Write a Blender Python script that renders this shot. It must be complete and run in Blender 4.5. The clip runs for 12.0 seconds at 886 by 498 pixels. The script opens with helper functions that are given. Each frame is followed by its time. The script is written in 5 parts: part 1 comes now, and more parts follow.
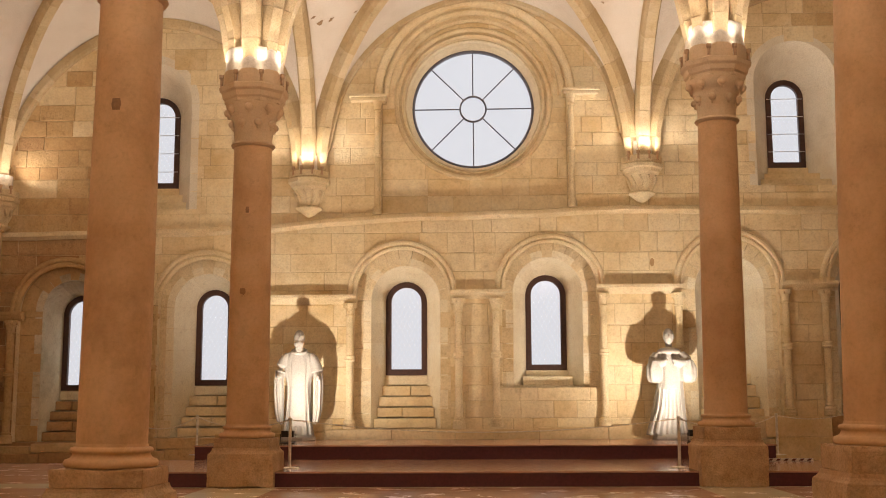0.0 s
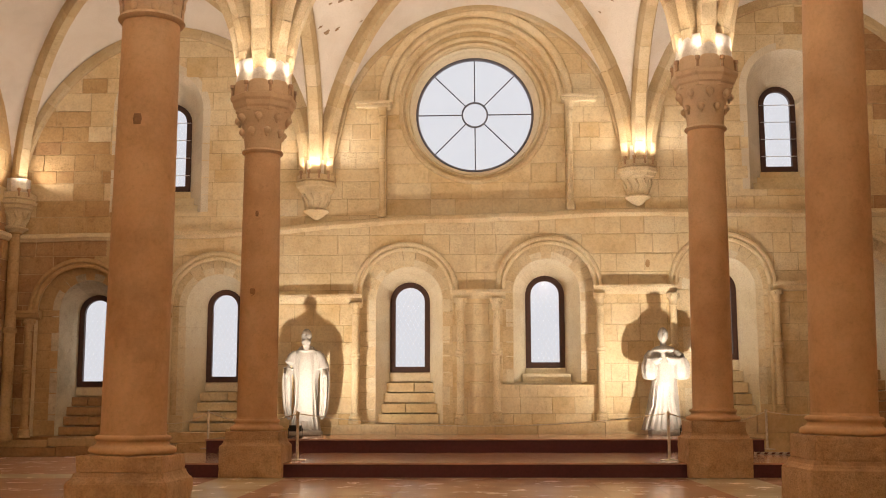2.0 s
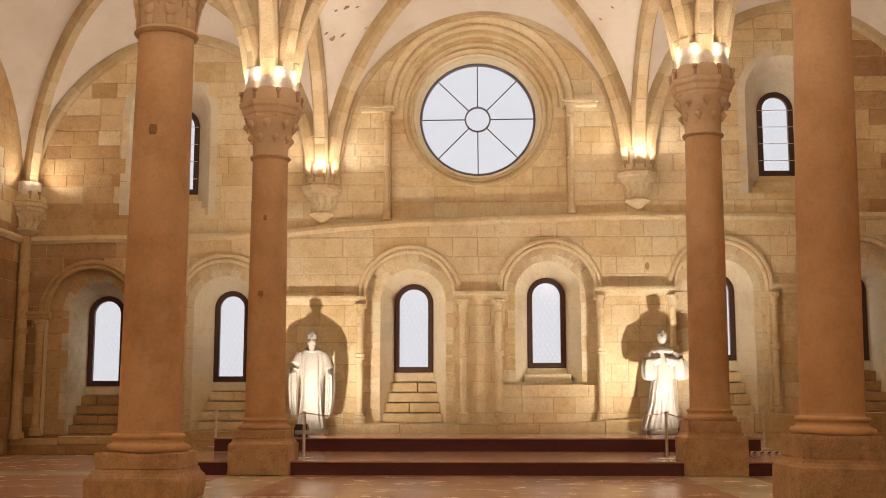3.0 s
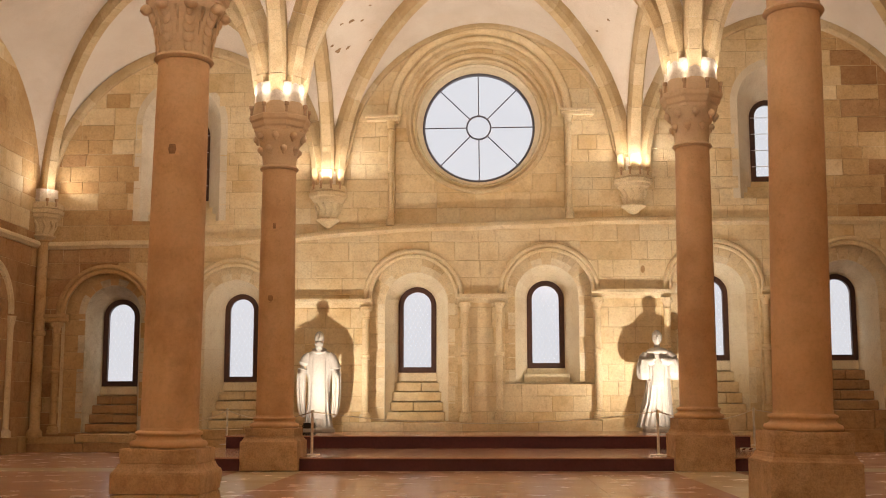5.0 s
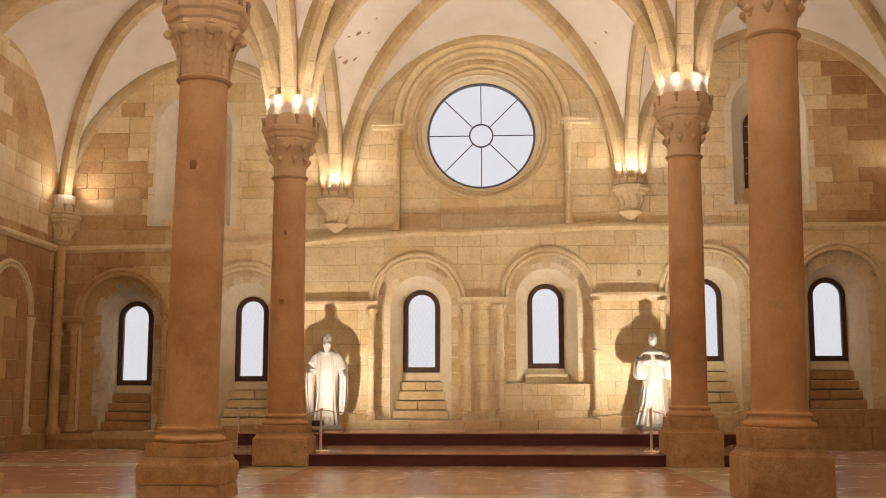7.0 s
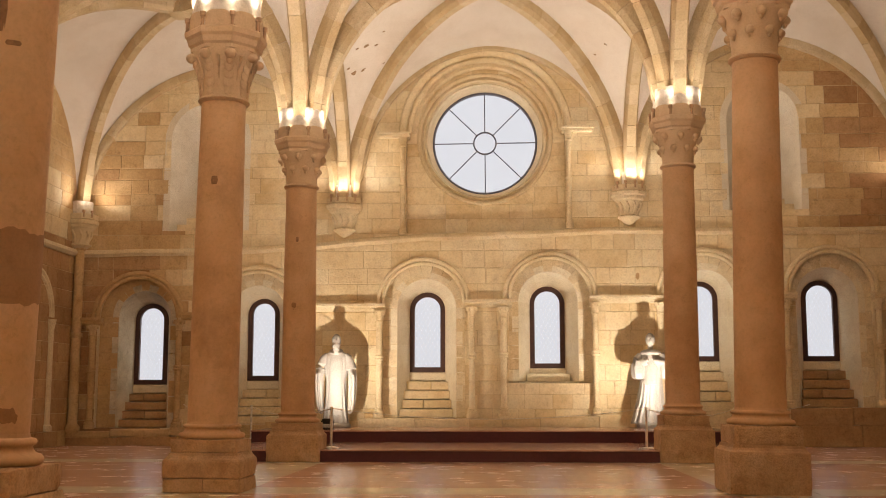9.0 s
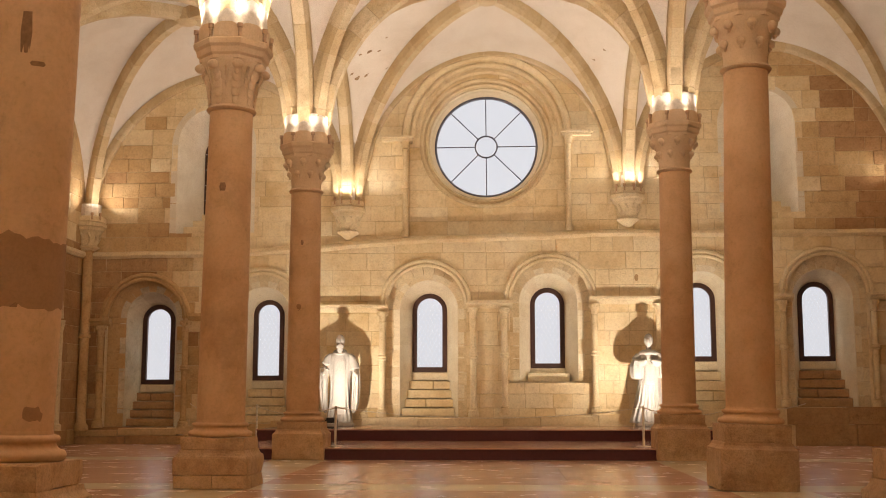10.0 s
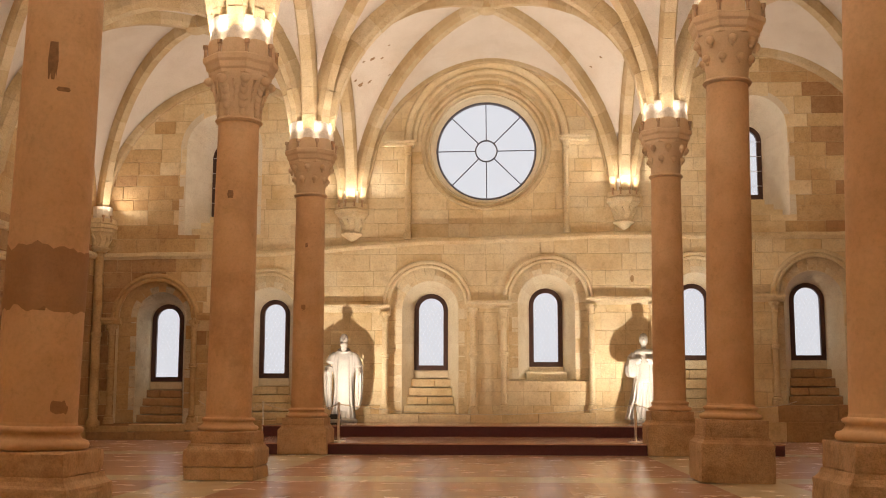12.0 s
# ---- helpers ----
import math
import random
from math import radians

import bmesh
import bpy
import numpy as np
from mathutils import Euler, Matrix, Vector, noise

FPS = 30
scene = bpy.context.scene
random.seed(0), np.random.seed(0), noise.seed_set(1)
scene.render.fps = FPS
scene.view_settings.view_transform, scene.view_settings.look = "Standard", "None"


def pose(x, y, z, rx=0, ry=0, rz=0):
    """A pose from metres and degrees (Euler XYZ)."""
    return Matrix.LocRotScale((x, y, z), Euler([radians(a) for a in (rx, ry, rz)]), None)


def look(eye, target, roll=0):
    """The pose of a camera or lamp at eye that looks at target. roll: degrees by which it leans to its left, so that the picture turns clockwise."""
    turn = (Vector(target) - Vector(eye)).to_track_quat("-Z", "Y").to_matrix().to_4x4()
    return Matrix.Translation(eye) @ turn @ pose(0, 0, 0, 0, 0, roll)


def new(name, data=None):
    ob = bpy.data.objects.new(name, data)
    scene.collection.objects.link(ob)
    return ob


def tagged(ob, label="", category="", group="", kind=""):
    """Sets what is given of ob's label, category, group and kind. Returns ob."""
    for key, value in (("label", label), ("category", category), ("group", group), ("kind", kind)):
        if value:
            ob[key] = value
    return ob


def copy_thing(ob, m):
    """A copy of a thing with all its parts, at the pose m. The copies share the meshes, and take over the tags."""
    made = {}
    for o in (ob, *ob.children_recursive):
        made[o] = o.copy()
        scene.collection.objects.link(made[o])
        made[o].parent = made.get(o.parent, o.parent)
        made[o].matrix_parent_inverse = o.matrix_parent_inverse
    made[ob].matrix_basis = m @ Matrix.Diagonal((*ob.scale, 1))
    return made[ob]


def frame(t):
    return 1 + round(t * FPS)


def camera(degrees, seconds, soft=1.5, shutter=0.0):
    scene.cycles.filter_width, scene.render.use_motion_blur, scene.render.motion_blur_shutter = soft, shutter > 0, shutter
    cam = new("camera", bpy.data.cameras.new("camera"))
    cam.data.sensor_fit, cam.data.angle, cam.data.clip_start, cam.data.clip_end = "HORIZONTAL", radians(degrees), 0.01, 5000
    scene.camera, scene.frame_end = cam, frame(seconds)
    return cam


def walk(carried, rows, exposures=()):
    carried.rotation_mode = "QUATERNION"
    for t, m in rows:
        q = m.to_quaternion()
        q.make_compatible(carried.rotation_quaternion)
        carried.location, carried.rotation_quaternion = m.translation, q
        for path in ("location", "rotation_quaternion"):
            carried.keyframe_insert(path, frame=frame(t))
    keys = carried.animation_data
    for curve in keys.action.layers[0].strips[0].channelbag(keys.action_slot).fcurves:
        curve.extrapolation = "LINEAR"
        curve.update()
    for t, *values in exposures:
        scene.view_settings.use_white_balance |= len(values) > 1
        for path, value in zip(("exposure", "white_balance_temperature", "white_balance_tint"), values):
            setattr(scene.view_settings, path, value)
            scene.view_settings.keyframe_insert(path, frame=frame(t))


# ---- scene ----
cam = camera(44.0, 12.0, soft=1.0)
PATH = [
    (0, (-0.26, 0.676, 1.322), (-0.306, 2.656, 1.6), -0.2),
    (0.5, (-0.211, 0.448, 1.291), (-0.261, 2.428, 1.569), -0.2),
    (1, (-0.17, 0.234, 1.271), (-0.223, 2.214, 1.549), -0.2),
    (1.5, (-0.127, 0.015, 1.249), (-0.184, 1.995, 1.527), -0.1),
    (2, (-0.113, -0.204, 1.247), (-0.173, 1.776, 1.524), -0.1),
    (2.5, (-0.122, -0.428, 1.248), (-0.184, 1.551, 1.525), -0.1),
    (3, (-0.11, -0.682, 1.253), (-0.175, 1.298, 1.529), -0.0),
    (5, (0.015, -1.64, 1.258), (-0.061, 0.34, 1.532), -0.1),
    (5.5, (0.065, -1.877, 1.269), (-0.015, 0.103, 1.542), -0.1),
    (6, (0.09, -2.141, 1.24), (0.007, -0.162, 1.514), -0.0),
    (6.5, (0.096, -2.374, 1.251), (0.011, -0.395, 1.524), 0.0),
    (7, (0.092, -2.639, 1.243), (0.007, -0.66, 1.516), 0.0),
    (9, (0.166, -3.691, 1.257), (0.07, -1.712, 1.527), 0.0),
    (9.5, (0.2, -3.932, 1.267), (0.101, -1.952, 1.536), 0.1),
    (10, (0.229, -4.21, 1.257), (0.127, -2.231, 1.526), 0.0),
    (10.5, (0.282, -4.427, 1.252), (0.177, -2.448, 1.52), 0.0),
    (11, (0.321, -4.65, 1.241), (0.214, -2.671, 1.508), 0.0),
    (11.5, (0.402, -4.857, 1.242), (0.29, -2.878, 1.508), 0.0),
    (12, (0.432, -5.065, 1.233), (0.318, -3.086, 1.499), 0.1),
]
walk(cam, [(t, look(eye, target, roll)) for t, eye, target, roll in PATH])

# ---- plan, in metres ----
W = 25.95                      # face of the end wall
XL, XR, YB = -11.45, 11.5, -10.3
AISLES = [XL, "L", "R", XR]
# column: x, y, top of plinth, necking, lean of the shaft to the east
COLUMNS = {
    "FL": (-3.90, 18.8, 0.77, 5.64, 0.0), "FR": (3.90, 18.8, 0.93, 6.00, 0.008),
    "NL": (-3.80, 11.6, 0.71, 5.50, 0.008), "NR": (3.73, 11.6, 0.90, 6.02, 0.022),
    "CL": (-3.65, 4.3, 0.78, 5.55, 0.024), "CR": (3.59, 4.3, 0.86, 6.00, 0.026),
    "BL": (-3.5, -3.0, 0.80, 5.55, 0.0), "BR": (3.62, -3.0, 0.86, 6.00, 0.0),
}
DRUM = 1.25                    # foot of the rib springer above the necking

# ---- world and light ----
world = bpy.data.worlds.new("world")
scene.world = world
world.use_nodes = True
wn = world.node_tree.nodes
sky = wn.new("ShaderNodeTexSky")
sky.sky_type, sky.sun_disc = "NISHITA", False
sky.sun_elevation, sky.sun_rotation = radians(35), radians(200)
world.node_tree.links.new(sky.outputs[0], wn["Background"].inputs[0])
wn["Background"].inputs[1].default_value = 0.1
WARM = (1.0, 0.838, 0.7)
UPLIGHT_W, CORBEL_W, FLOOD_L, FLOOD_R = 103.0, 47.0, 375.0, 435.0
SKYLIGHT_W = 38.0
scene.view_settings.exposure = 0.75


def spot(name, eye, target, watts, cone, colour=WARM, size=0.03, blend=0.8):
    d = bpy.data.lights.new(name, "SPOT")
    d.energy, d.color, d.spot_size, d.spot_blend, d.shadow_soft_size = watts, colour, radians(cone), blend, size
    ob = new(name, d)
    ob.matrix_world = look(eye, target)
    return ob


# ---- materials ----
def material(name, rough=0.8, metal=0.0):
    m = bpy.data.materials.new(name)
    m.use_nodes = True
    b = m.node_tree.nodes["Principled BSDF"]
    b.inputs["Roughness"].default_value, b.inputs["Metallic"].default_value = rough, metal
    return m, m.node_tree.nodes, m.node_tree.links, b


def noise_node(n, l, coord, scale, detail=5.0, rough=0.6):
    t = n.new("ShaderNodeTexNoise")
    t.inputs["Scale"].default_value, t.inputs["Detail"].default_value, t.inputs["Roughness"].default_value = scale, detail, rough
    l.new(coord, t.inputs["Vector"])
    return t.outputs["Fac"]


def ramp(n, l, fac, stops):
    r = n.new("ShaderNodeValToRGB")
    el = r.color_ramp.elements
    while len(el) < len(stops):
        el.new(0.5)
    for e, (p, c) in zip(el, stops):
        e.position, e.color = p, (*c, 1)
    l.new(fac, r.inputs[0])
    return r.outputs[0]


def mix(n, l, fac, a, b, kind="MIX"):
    m = n.new("ShaderNodeMix")
    m.data_type, m.blend_type = "RGBA", kind
    for v, i in ((fac, 0), (a, 6), (b, 7)):
        if isinstance(v, (int, float)):
            m.inputs[i].default_value = v
        elif isinstance(v, tuple):
            m.inputs[i].default_value = (*v, 1)
        else:
            l.new(v, m.inputs[i])
    return m.outputs[2]


def stone(name, dark, mid, light, rough=0.85, pore=0.8, mottle=0.25, dirt=0.0, vary=0.5, bump=0.25, grain=38.0, island=False, stain=None, stain_lo=0.56, stain_hi=0.72, scuff=0.0):
    m, n, l, b = material(name, rough)
    co = n.new("ShaderNodeNewGeometry").outputs["Position"]
    big = noise_node(n, l, co, 0.9, 4)
    fine = noise_node(n, l, co, grain, 7, 0.7)
    base = ramp(n, l, big, ((0.3, dark), (0.5, mid), (0.7, light)))
    rnd = n.new("ShaderNodeNewGeometry").outputs["Random Per Island"] if island else n.new("ShaderNodeObjectInfo").outputs["Random"]
    own = ramp(n, l, rnd, ((0.0, dark), (0.45, mid), (1.0, light)))
    col = mix(n, l, vary, base, own)
    pores = ramp(n, l, fine, ((0.28, (0.62, 0.6, 0.56)), (0.55, (1, 1, 1)), (0.8, (1.08, 1.06, 1.02))))
    col = mix(n, l, pore, col, pores, "MULTIPLY")
    mott = noise_node(n, l, co, 5.5, 9, 0.75)
    blot = ramp(n, l, mott, ((0.3, (0.48, 0.37, 0.25)), (0.43, (0.93, 0.89, 0.83)), (0.6, (1.02, 1.02, 1.02)), (0.72, (1.14, 1.14, 1.14))))
    col = mix(n, l, mottle, col, blot, "MULTIPLY")
    if stain:
        s = noise_node(n, l, co, 0.5, 9, 0.72)
        f = n.new("ShaderNodeMapRange")
        f.inputs[1].default_value, f.inputs[2].default_value, f.inputs[4].default_value = stain_lo, stain_hi, 0.7
        l.new(s, f.inputs[0])
        col = mix(n, l, f.outputs[0], col, stain)
    if dirt:
        g = noise_node(n, l, co, 1.7, 8, 0.78)
        h0 = n.new("ShaderNodeMapRange")
        h0.inputs[1].default_value, h0.inputs[2].default_value, h0.inputs[4].default_value = 0.54, 0.7, dirt
        l.new(g, h0.inputs[0])
        col = mix(n, l, h0.outputs[0], col, (0.2, 0.115, 0.05))
    l.new(col, b.inputs["Base Color"])
    mid_n = noise_node(n, l, co, 7.0, 6, 0.6)
    h = n.new("ShaderNodeMath")
    h.operation = "ADD"
    l.new(mid_n, h.inputs[0])
    l.new(fine, h.inputs[1])
    bp = n.new("ShaderNodeBump")
    bp.inputs["Strength"].default_value, bp.inputs["Distance"].default_value = bump, 0.03
    l.new(h.outputs[0], bp.inputs["Height"])
    tool = n.new("ShaderNodeMapRange")
    tool.inputs[3].default_value, tool.inputs[4].default_value = 0.35 * bump, 1.4 * bump
    l.new(rnd, tool.inputs[0])
    l.new(tool.outputs[0], bp.inputs["Strength"])
    l.new(bp.outputs[0], b.inputs["Normal"])
    if scuff:
        wear = n.new("ShaderNodeMapRange")
        wear.inputs[1].default_value, wear.inputs[2].default_value = 0.35, 0.65
        wear.inputs[3].default_value, wear.inputs[4].default_value = max(0.05, rough - scuff), rough + scuff
        l.new(noise_node(n, l, co, 1.6, 8, 0.7), wear.inputs[0])
        l.new(wear.outputs[0], b.inputs["Roughness"])
    return m


def plain(name, colour, rough=0.5, metal=0.0, wear=0.25, scale=18.0, bump=0.1):
    m, n, l, b = material(name, rough, metal)
    co = n.new("ShaderNodeNewGeometry").outputs["Position"]
    f = noise_node(n, l, co, scale, 6)
    lo = tuple(c * (1 - wear) for c in colour)
    hi = tuple(min(1, c * (1 + wear)) for c in colour)
    l.new(ramp(n, l, f, ((0.3, lo), (0.7, hi))), b.inputs["Base Color"])
    bp = n.new("ShaderNodeBump")
    bp.inputs["Strength"].default_value, bp.inputs["Distance"].default_value = bump, 0.01
    l.new(f, bp.inputs["Height"])
    l.new(bp.outputs[0], b.inputs["Normal"])
    return m


def glow(name, colour, strength):
    m = bpy.data.materials.new(name)
    m.use_nodes = True
    n = m.node_tree.nodes
    n.remove(n["Principled BSDF"])
    e = n.new("ShaderNodeEmission")
    e.inputs[0].default_value, e.inputs[1].default_value = (*colour, 1), strength
    m.node_tree.links.new(e.outputs[0], n["Material Output"].inputs[0])
    return m


def pane_glass(name):
    m = bpy.data.materials.new(name)
    m.use_nodes = True
    n, l = m.node_tree.nodes, m.node_tree.links
    n.remove(n["Principled BSDF"])
    t = n.new("ShaderNodeBsdfTransparent")
    t.inputs[0].default_value = (0.93, 0.95, 0.97, 1)
    g = n.new("ShaderNodeBsdfGlossy")
    g.inputs["Roughness"].default_value = 0.08
    mx = n.new("ShaderNodeMixShader")
    mx.inputs[0].default_value = 0.05
    l.new(t.outputs[0], mx.inputs[1])
    l.new(g.outputs[0], mx.inputs[2])
    l.new(mx.outputs[0], n["Material Output"].inputs[0])
    return m


OCHRE = ((0.62, 0.44, 0.21), (0.82, 0.675, 0.415), (0.88, 0.79, 0.58))
TAN = ((0.46, 0.28, 0.12), (0.62, 0.43, 0.215), (0.72, 0.55, 0.31))
RED = ((0.33, 0.18, 0.08), (0.48, 0.29, 0.14), (0.58, 0.4, 0.21))
ASHLAR = dict(vary=0.45, bump=0.7, mottle=0.4, grain=18.0, pore=0.45, dirt=0.24, stain=(0.56, 0.37, 0.15), stain_lo=0.54, stain_hi=0.76)
WALL = stone("wall_limestone", *OCHRE, **ASHLAR)
WALL_JOINED = stone("wall_limestone_joined", *OCHRE, island=True, **ASHLAR)
TAWNY = stone("tawny_limestone", *TAN, vary=0.45, bump=0.8, mottle=0.6, grain=18.0, pore=0.55, island=True, dirt=0.3)
REDDENED = stone("reddened_limestone", *RED, vary=0.5, bump=0.8, mottle=0.8, grain=18.0, pore=0.6, island=True, dirt=0.4)
MORTAR = stone("lime_mortar", (0.46, 0.33, 0.17), (0.66, 0.52, 0.31), (0.78, 0.67, 0.46), vary=0.1)
DRESSED = stone("dressed_limestone", (0.6, 0.44, 0.23), (0.8, 0.67, 0.43), (0.87, 0.78, 0.57), vary=0.35, bump=0.35, mottle=0.45, dirt=0.28)
# White plaster; some of the daylight on it is put into the tone.
DAYLIT_PLASTER = stone("daylit_plaster", (0.7, 0.62, 0.48), (0.8, 0.73, 0.59), (0.85, 0.79, 0.67), vary=0.1, bump=0.1, stain=(0.5, 0.45, 0.36), stain_lo=0.6, stain_hi=0.8)
PALE = stone("pale_reveal_stone", (0.72, 0.61, 0.41), (0.85, 0.765, 0.57), (0.89, 0.83, 0.67), mottle=0.35, vary=0.35, bump=0.25, stain=(0.46, 0.37, 0.2), stain_lo=0.62, stain_hi=0.8)
MOSSY = stone("damp_reveal_stone", (0.46, 0.4, 0.26), (0.72, 0.66, 0.49), (0.82, 0.77, 0.62), mottle=0.6, vary=0.2, bump=0.3, stain=(0.26, 0.25, 0.12), stain_lo=0.54, stain_hi=0.7)
COLUMN = stone("column_limestone", (0.56, 0.335, 0.17), (0.71, 0.46, 0.25), (0.79, 0.55, 0.33), vary=0.15, bump=0.06, grain=22.0, rough=0.7, pore=0.25, dirt=0.22, stain=(0.32, 0.175, 0.09), stain_lo=0.56, stain_hi=0.78)
PLINTH = stone("plinth_limestone", (0.5, 0.3, 0.155), (0.66, 0.44, 0.245), (0.76, 0.56, 0.35), vary=0.3, bump=0.6, mottle=0.85, dirt=0.6, rough=0.75, stain=(0.22, 0.115, 0.06), stain_lo=0.48, stain_hi=0.68)
CAPITAL = stone("capital_limestone", (0.58, 0.4, 0.235), (0.68, 0.5, 0.31), (0.75, 0.58, 0.39), vary=0.15, bump=0.12, pore=0.35, rough=0.8, mottle=0.3)
RIB = stone("rib_limestone", (0.47, 0.34, 0.175), (0.62, 0.49, 0.29), (0.72, 0.61, 0.42), vary=0.5, island=True, bump=0.3, mottle=0.45, dirt=0.2)
PLASTER = stone("vault_plaster", (0.68, 0.615, 0.53), (0.735, 0.675, 0.595), (0.77, 0.72, 0.645), vary=0.0, bump=0.06, grain=60.0, rough=0.9, mottle=0.12, stain=(0.66, 0.55, 0.42), stain_lo=0.6, stain_hi=0.8)
SPRINGER = stone("springer_stone", (0.72, 0.65, 0.55), (0.79, 0.73, 0.64), (0.83, 0.78, 0.7), vary=0.1, bump=0.5, grain=16.0)
TERRACOTTA = stone("terracotta_tile", (0.44, 0.245, 0.155), (0.53, 0.31, 0.21), (0.6, 0.375, 0.265), vary=0.3, island=True, rough=0.25, bump=0.002, pore=0.25, mottle=0.0, scuff=0.04)
BAND = stone("floor_limestone", (0.59, 0.47, 0.31), (0.7, 0.585, 0.4), (0.77, 0.68, 0.5), vary=0.4, rough=0.25, bump=0.002, mottle=0.1, pore=0.25, scuff=0.04)
STAGE_TOP = plain("stage_boards", (0.48, 0.26, 0.185), rough=0.16, wear=0.15, scale=4.0, bump=0.02)
RISER = plain("stage_riser", (0.095, 0.022, 0.026), rough=0.55, wear=0.2)
FRAME = plain("brown_frame", (0.062, 0.026, 0.018), rough=0.55, wear=0.3)
LEAD = plain("lead", (0.68, 0.68, 0.71), rough=0.5, wear=0.15)
IRON = plain("window_bar", (0.12, 0.12, 0.15), rough=0.5, wear=0.2)
GLASS = pane_glass("window_glass")
STATUE = stone("white_terracotta", (0.37, 0.355, 0.33), (0.43, 0.415, 0.39), (0.48, 0.465, 0.44), vary=0.0, bump=0.15, rough=0.6)
BLACK = plain("black_metal", (0.015, 0.014, 0.014), rough=0.45)
BRASS = plain("fixture_paint", (0.48, 0.31, 0.18), rough=0.5)
POST = plain("post_steel", (0.74, 0.68, 0.57), rough=0.4)
ROPE = plain("rope_cord", (0.75, 0.67, 0.54), rough=0.9)
LAMP = glow("lamp_lens", (1.0, 0.8, 0.55), 12.0)
SKY = glow("overcast_sky", (0.87, 0.855, 0.89), 0.565)


# ---- mesh helpers ----
def mesh_of(name, bm, mat, smooth=None):
    bmesh.ops.recalc_face_normals(bm, faces=bm.faces)
    me = bpy.data.meshes.new(name)
    bm.to_mesh(me)
    bm.free()
    me.materials.append(mat)
    if smooth:
        me.shade_smooth()
        me.set_sharp_from_angle(angle=radians(smooth))
    return me


def part(name, bm, mat, parent=None, label="", smooth=None):
    ob = new(name, mesh_of(name, bm, mat, smooth))
    if parent:
        ob.parent = parent
    return tagged(ob, label)


def setting(name, bm, mat, label, category, smooth=None):
    return tagged(part(name, bm, mat, smooth=smooth), label, category, kind="structure")


def thing(name, place, label, category, group="", kind=""):
    e = new(name)
    e.empty_display_size = 0.1
    e.location = place
    return tagged(e, label, category, group, kind)


def box(bm, x0, x1, y0, y1, z0, z1, bevel=0.0, taper=0.0):
    v = [bm.verts.new((x, y, z)) for x, y, z in (
        (x0, y0, z0), (x1, y0, z0), (x1, y1, z0), (x0, y1, z0),
        (x0 + taper, y0 + taper, z1), (x1 - taper, y0 + taper, z1), (x1 - taper, y1 - taper, z1), (x0 + taper, y1 - taper, z1))]
    f = [bm.faces.new([v[i] for i in q]) for q in ((3, 2, 1, 0), (4, 5, 6, 7), (0, 1, 5, 4), (1, 2, 6, 5), (2, 3, 7, 6), (3, 0, 4, 7))]
    if bevel:
        bmesh.ops.bevel(bm, geom=list({e for q in f for e in q.edges}), offset=bevel, segments=2, profile=0.6, affect="EDGES")
    return bm


def lathe(bm, profile, sides=32, centre=(0, 0), turn=0.0, close=True):
    """Turn a profile of (radius, z) round a vertical axis."""
    rings = []
    for r, z in profile:
        rings.append([bm.verts.new((centre[0] + r * math.cos(turn + 2 * math.pi * i / sides), centre[1] + r * math.sin(turn + 2 * math.pi * i / sides), z)) for i in range(sides)])
    for a, b in zip(rings, rings[1:]):
        for i in range(sides):
            bm.faces.new((a[i], a[(i + 1) % sides], b[(i + 1) % sides], b[i]))
    if close:
        bm.faces.new(rings[0][::-1])
        bm.faces.new(rings[-1])
    return bm


def loft(bm, loops, closed=False):
    """Join rows of points into a sheet."""
    rows = [[bm.verts.new(p) for p in row] for row in loops]
    for a, b in zip(rows, rows[1:]):
        k = len(a)
        for i in range(k if closed else k - 1):
            q = (a[i], a[(i + 1) % k], b[(i + 1) % k], b[i])
            bm.faces.new(q)
    return rows


def tube(bm, points, radius, sides=8, radii=None):
    rings = []
    for i, p in enumerate(points):
        a, b = Vector(points[max(0, i - 1)]), Vector(points[min(len(points) - 1, i + 1)])
        d = (b - a).normalized()
        u = d.cross(Vector((0, 0, 1)) if abs(d.z) < 0.95 else Vector((1, 0, 0))).normalized()
        v = d.cross(u)
        r = radii[i] if radii else radius
        rings.append([Vector(p) + r * (math.cos(2 * math.pi * k / sides) * u + math.sin(2 * math.pi * k / sides) * v) for k in range(sides)])
    rows = loft(bm, rings, True)
    bm.faces.new(rows[0][::-1])
    bm.faces.new(rows[-1])
    return bm


def blob(bm, centre, radii, seg=10, rings=7):
    m = Matrix.Translation(centre) @ Matrix.Diagonal((*radii, 1))
    bmesh.ops.create_uvsphere(bm, u_segments=seg, v_segments=rings, radius=1.0, matrix=m)
    return bm


# ---- openings of the end wall: centre x, half width, foot, spring ----
# frame at the glass: x0, x1, foot, top; mouth at the wall face: x0, x1, foot, top; hood: centre, radius, spring
LOWER = [
    ((-10.02, -9.08, 1.64, 3.92), (-10.25, -8.82, 0.46, 4.21), (-9.66, 1.28, 3.45)),
    ((-6.80, -5.92, 1.75, 4.04), (-7.15, -5.60, 0.55, 4.34), (-6.36, 1.28, 3.60)),
    ((-2.24, -1.26, 1.98, 4.20), (-2.53, -0.93, 0.74, 4.50), (-1.80, 1.27, 3.80)),
    ((1.10, 2.06, 2.08, 4.35), (0.78, 2.38, 1.66, 4.68), (1.63, 1.27, 3.94)),
    ((5.31, 6.28, 2.27, 4.47), (5.00, 6.58, 0.90, 4.72), (5.75, 1.27, 4.02)),
    ((8.56, 9.54, 2.27, 4.48), (8.23, 9.87, 1.01, 4.76), (9.10, 1.27, 4.06)),
]
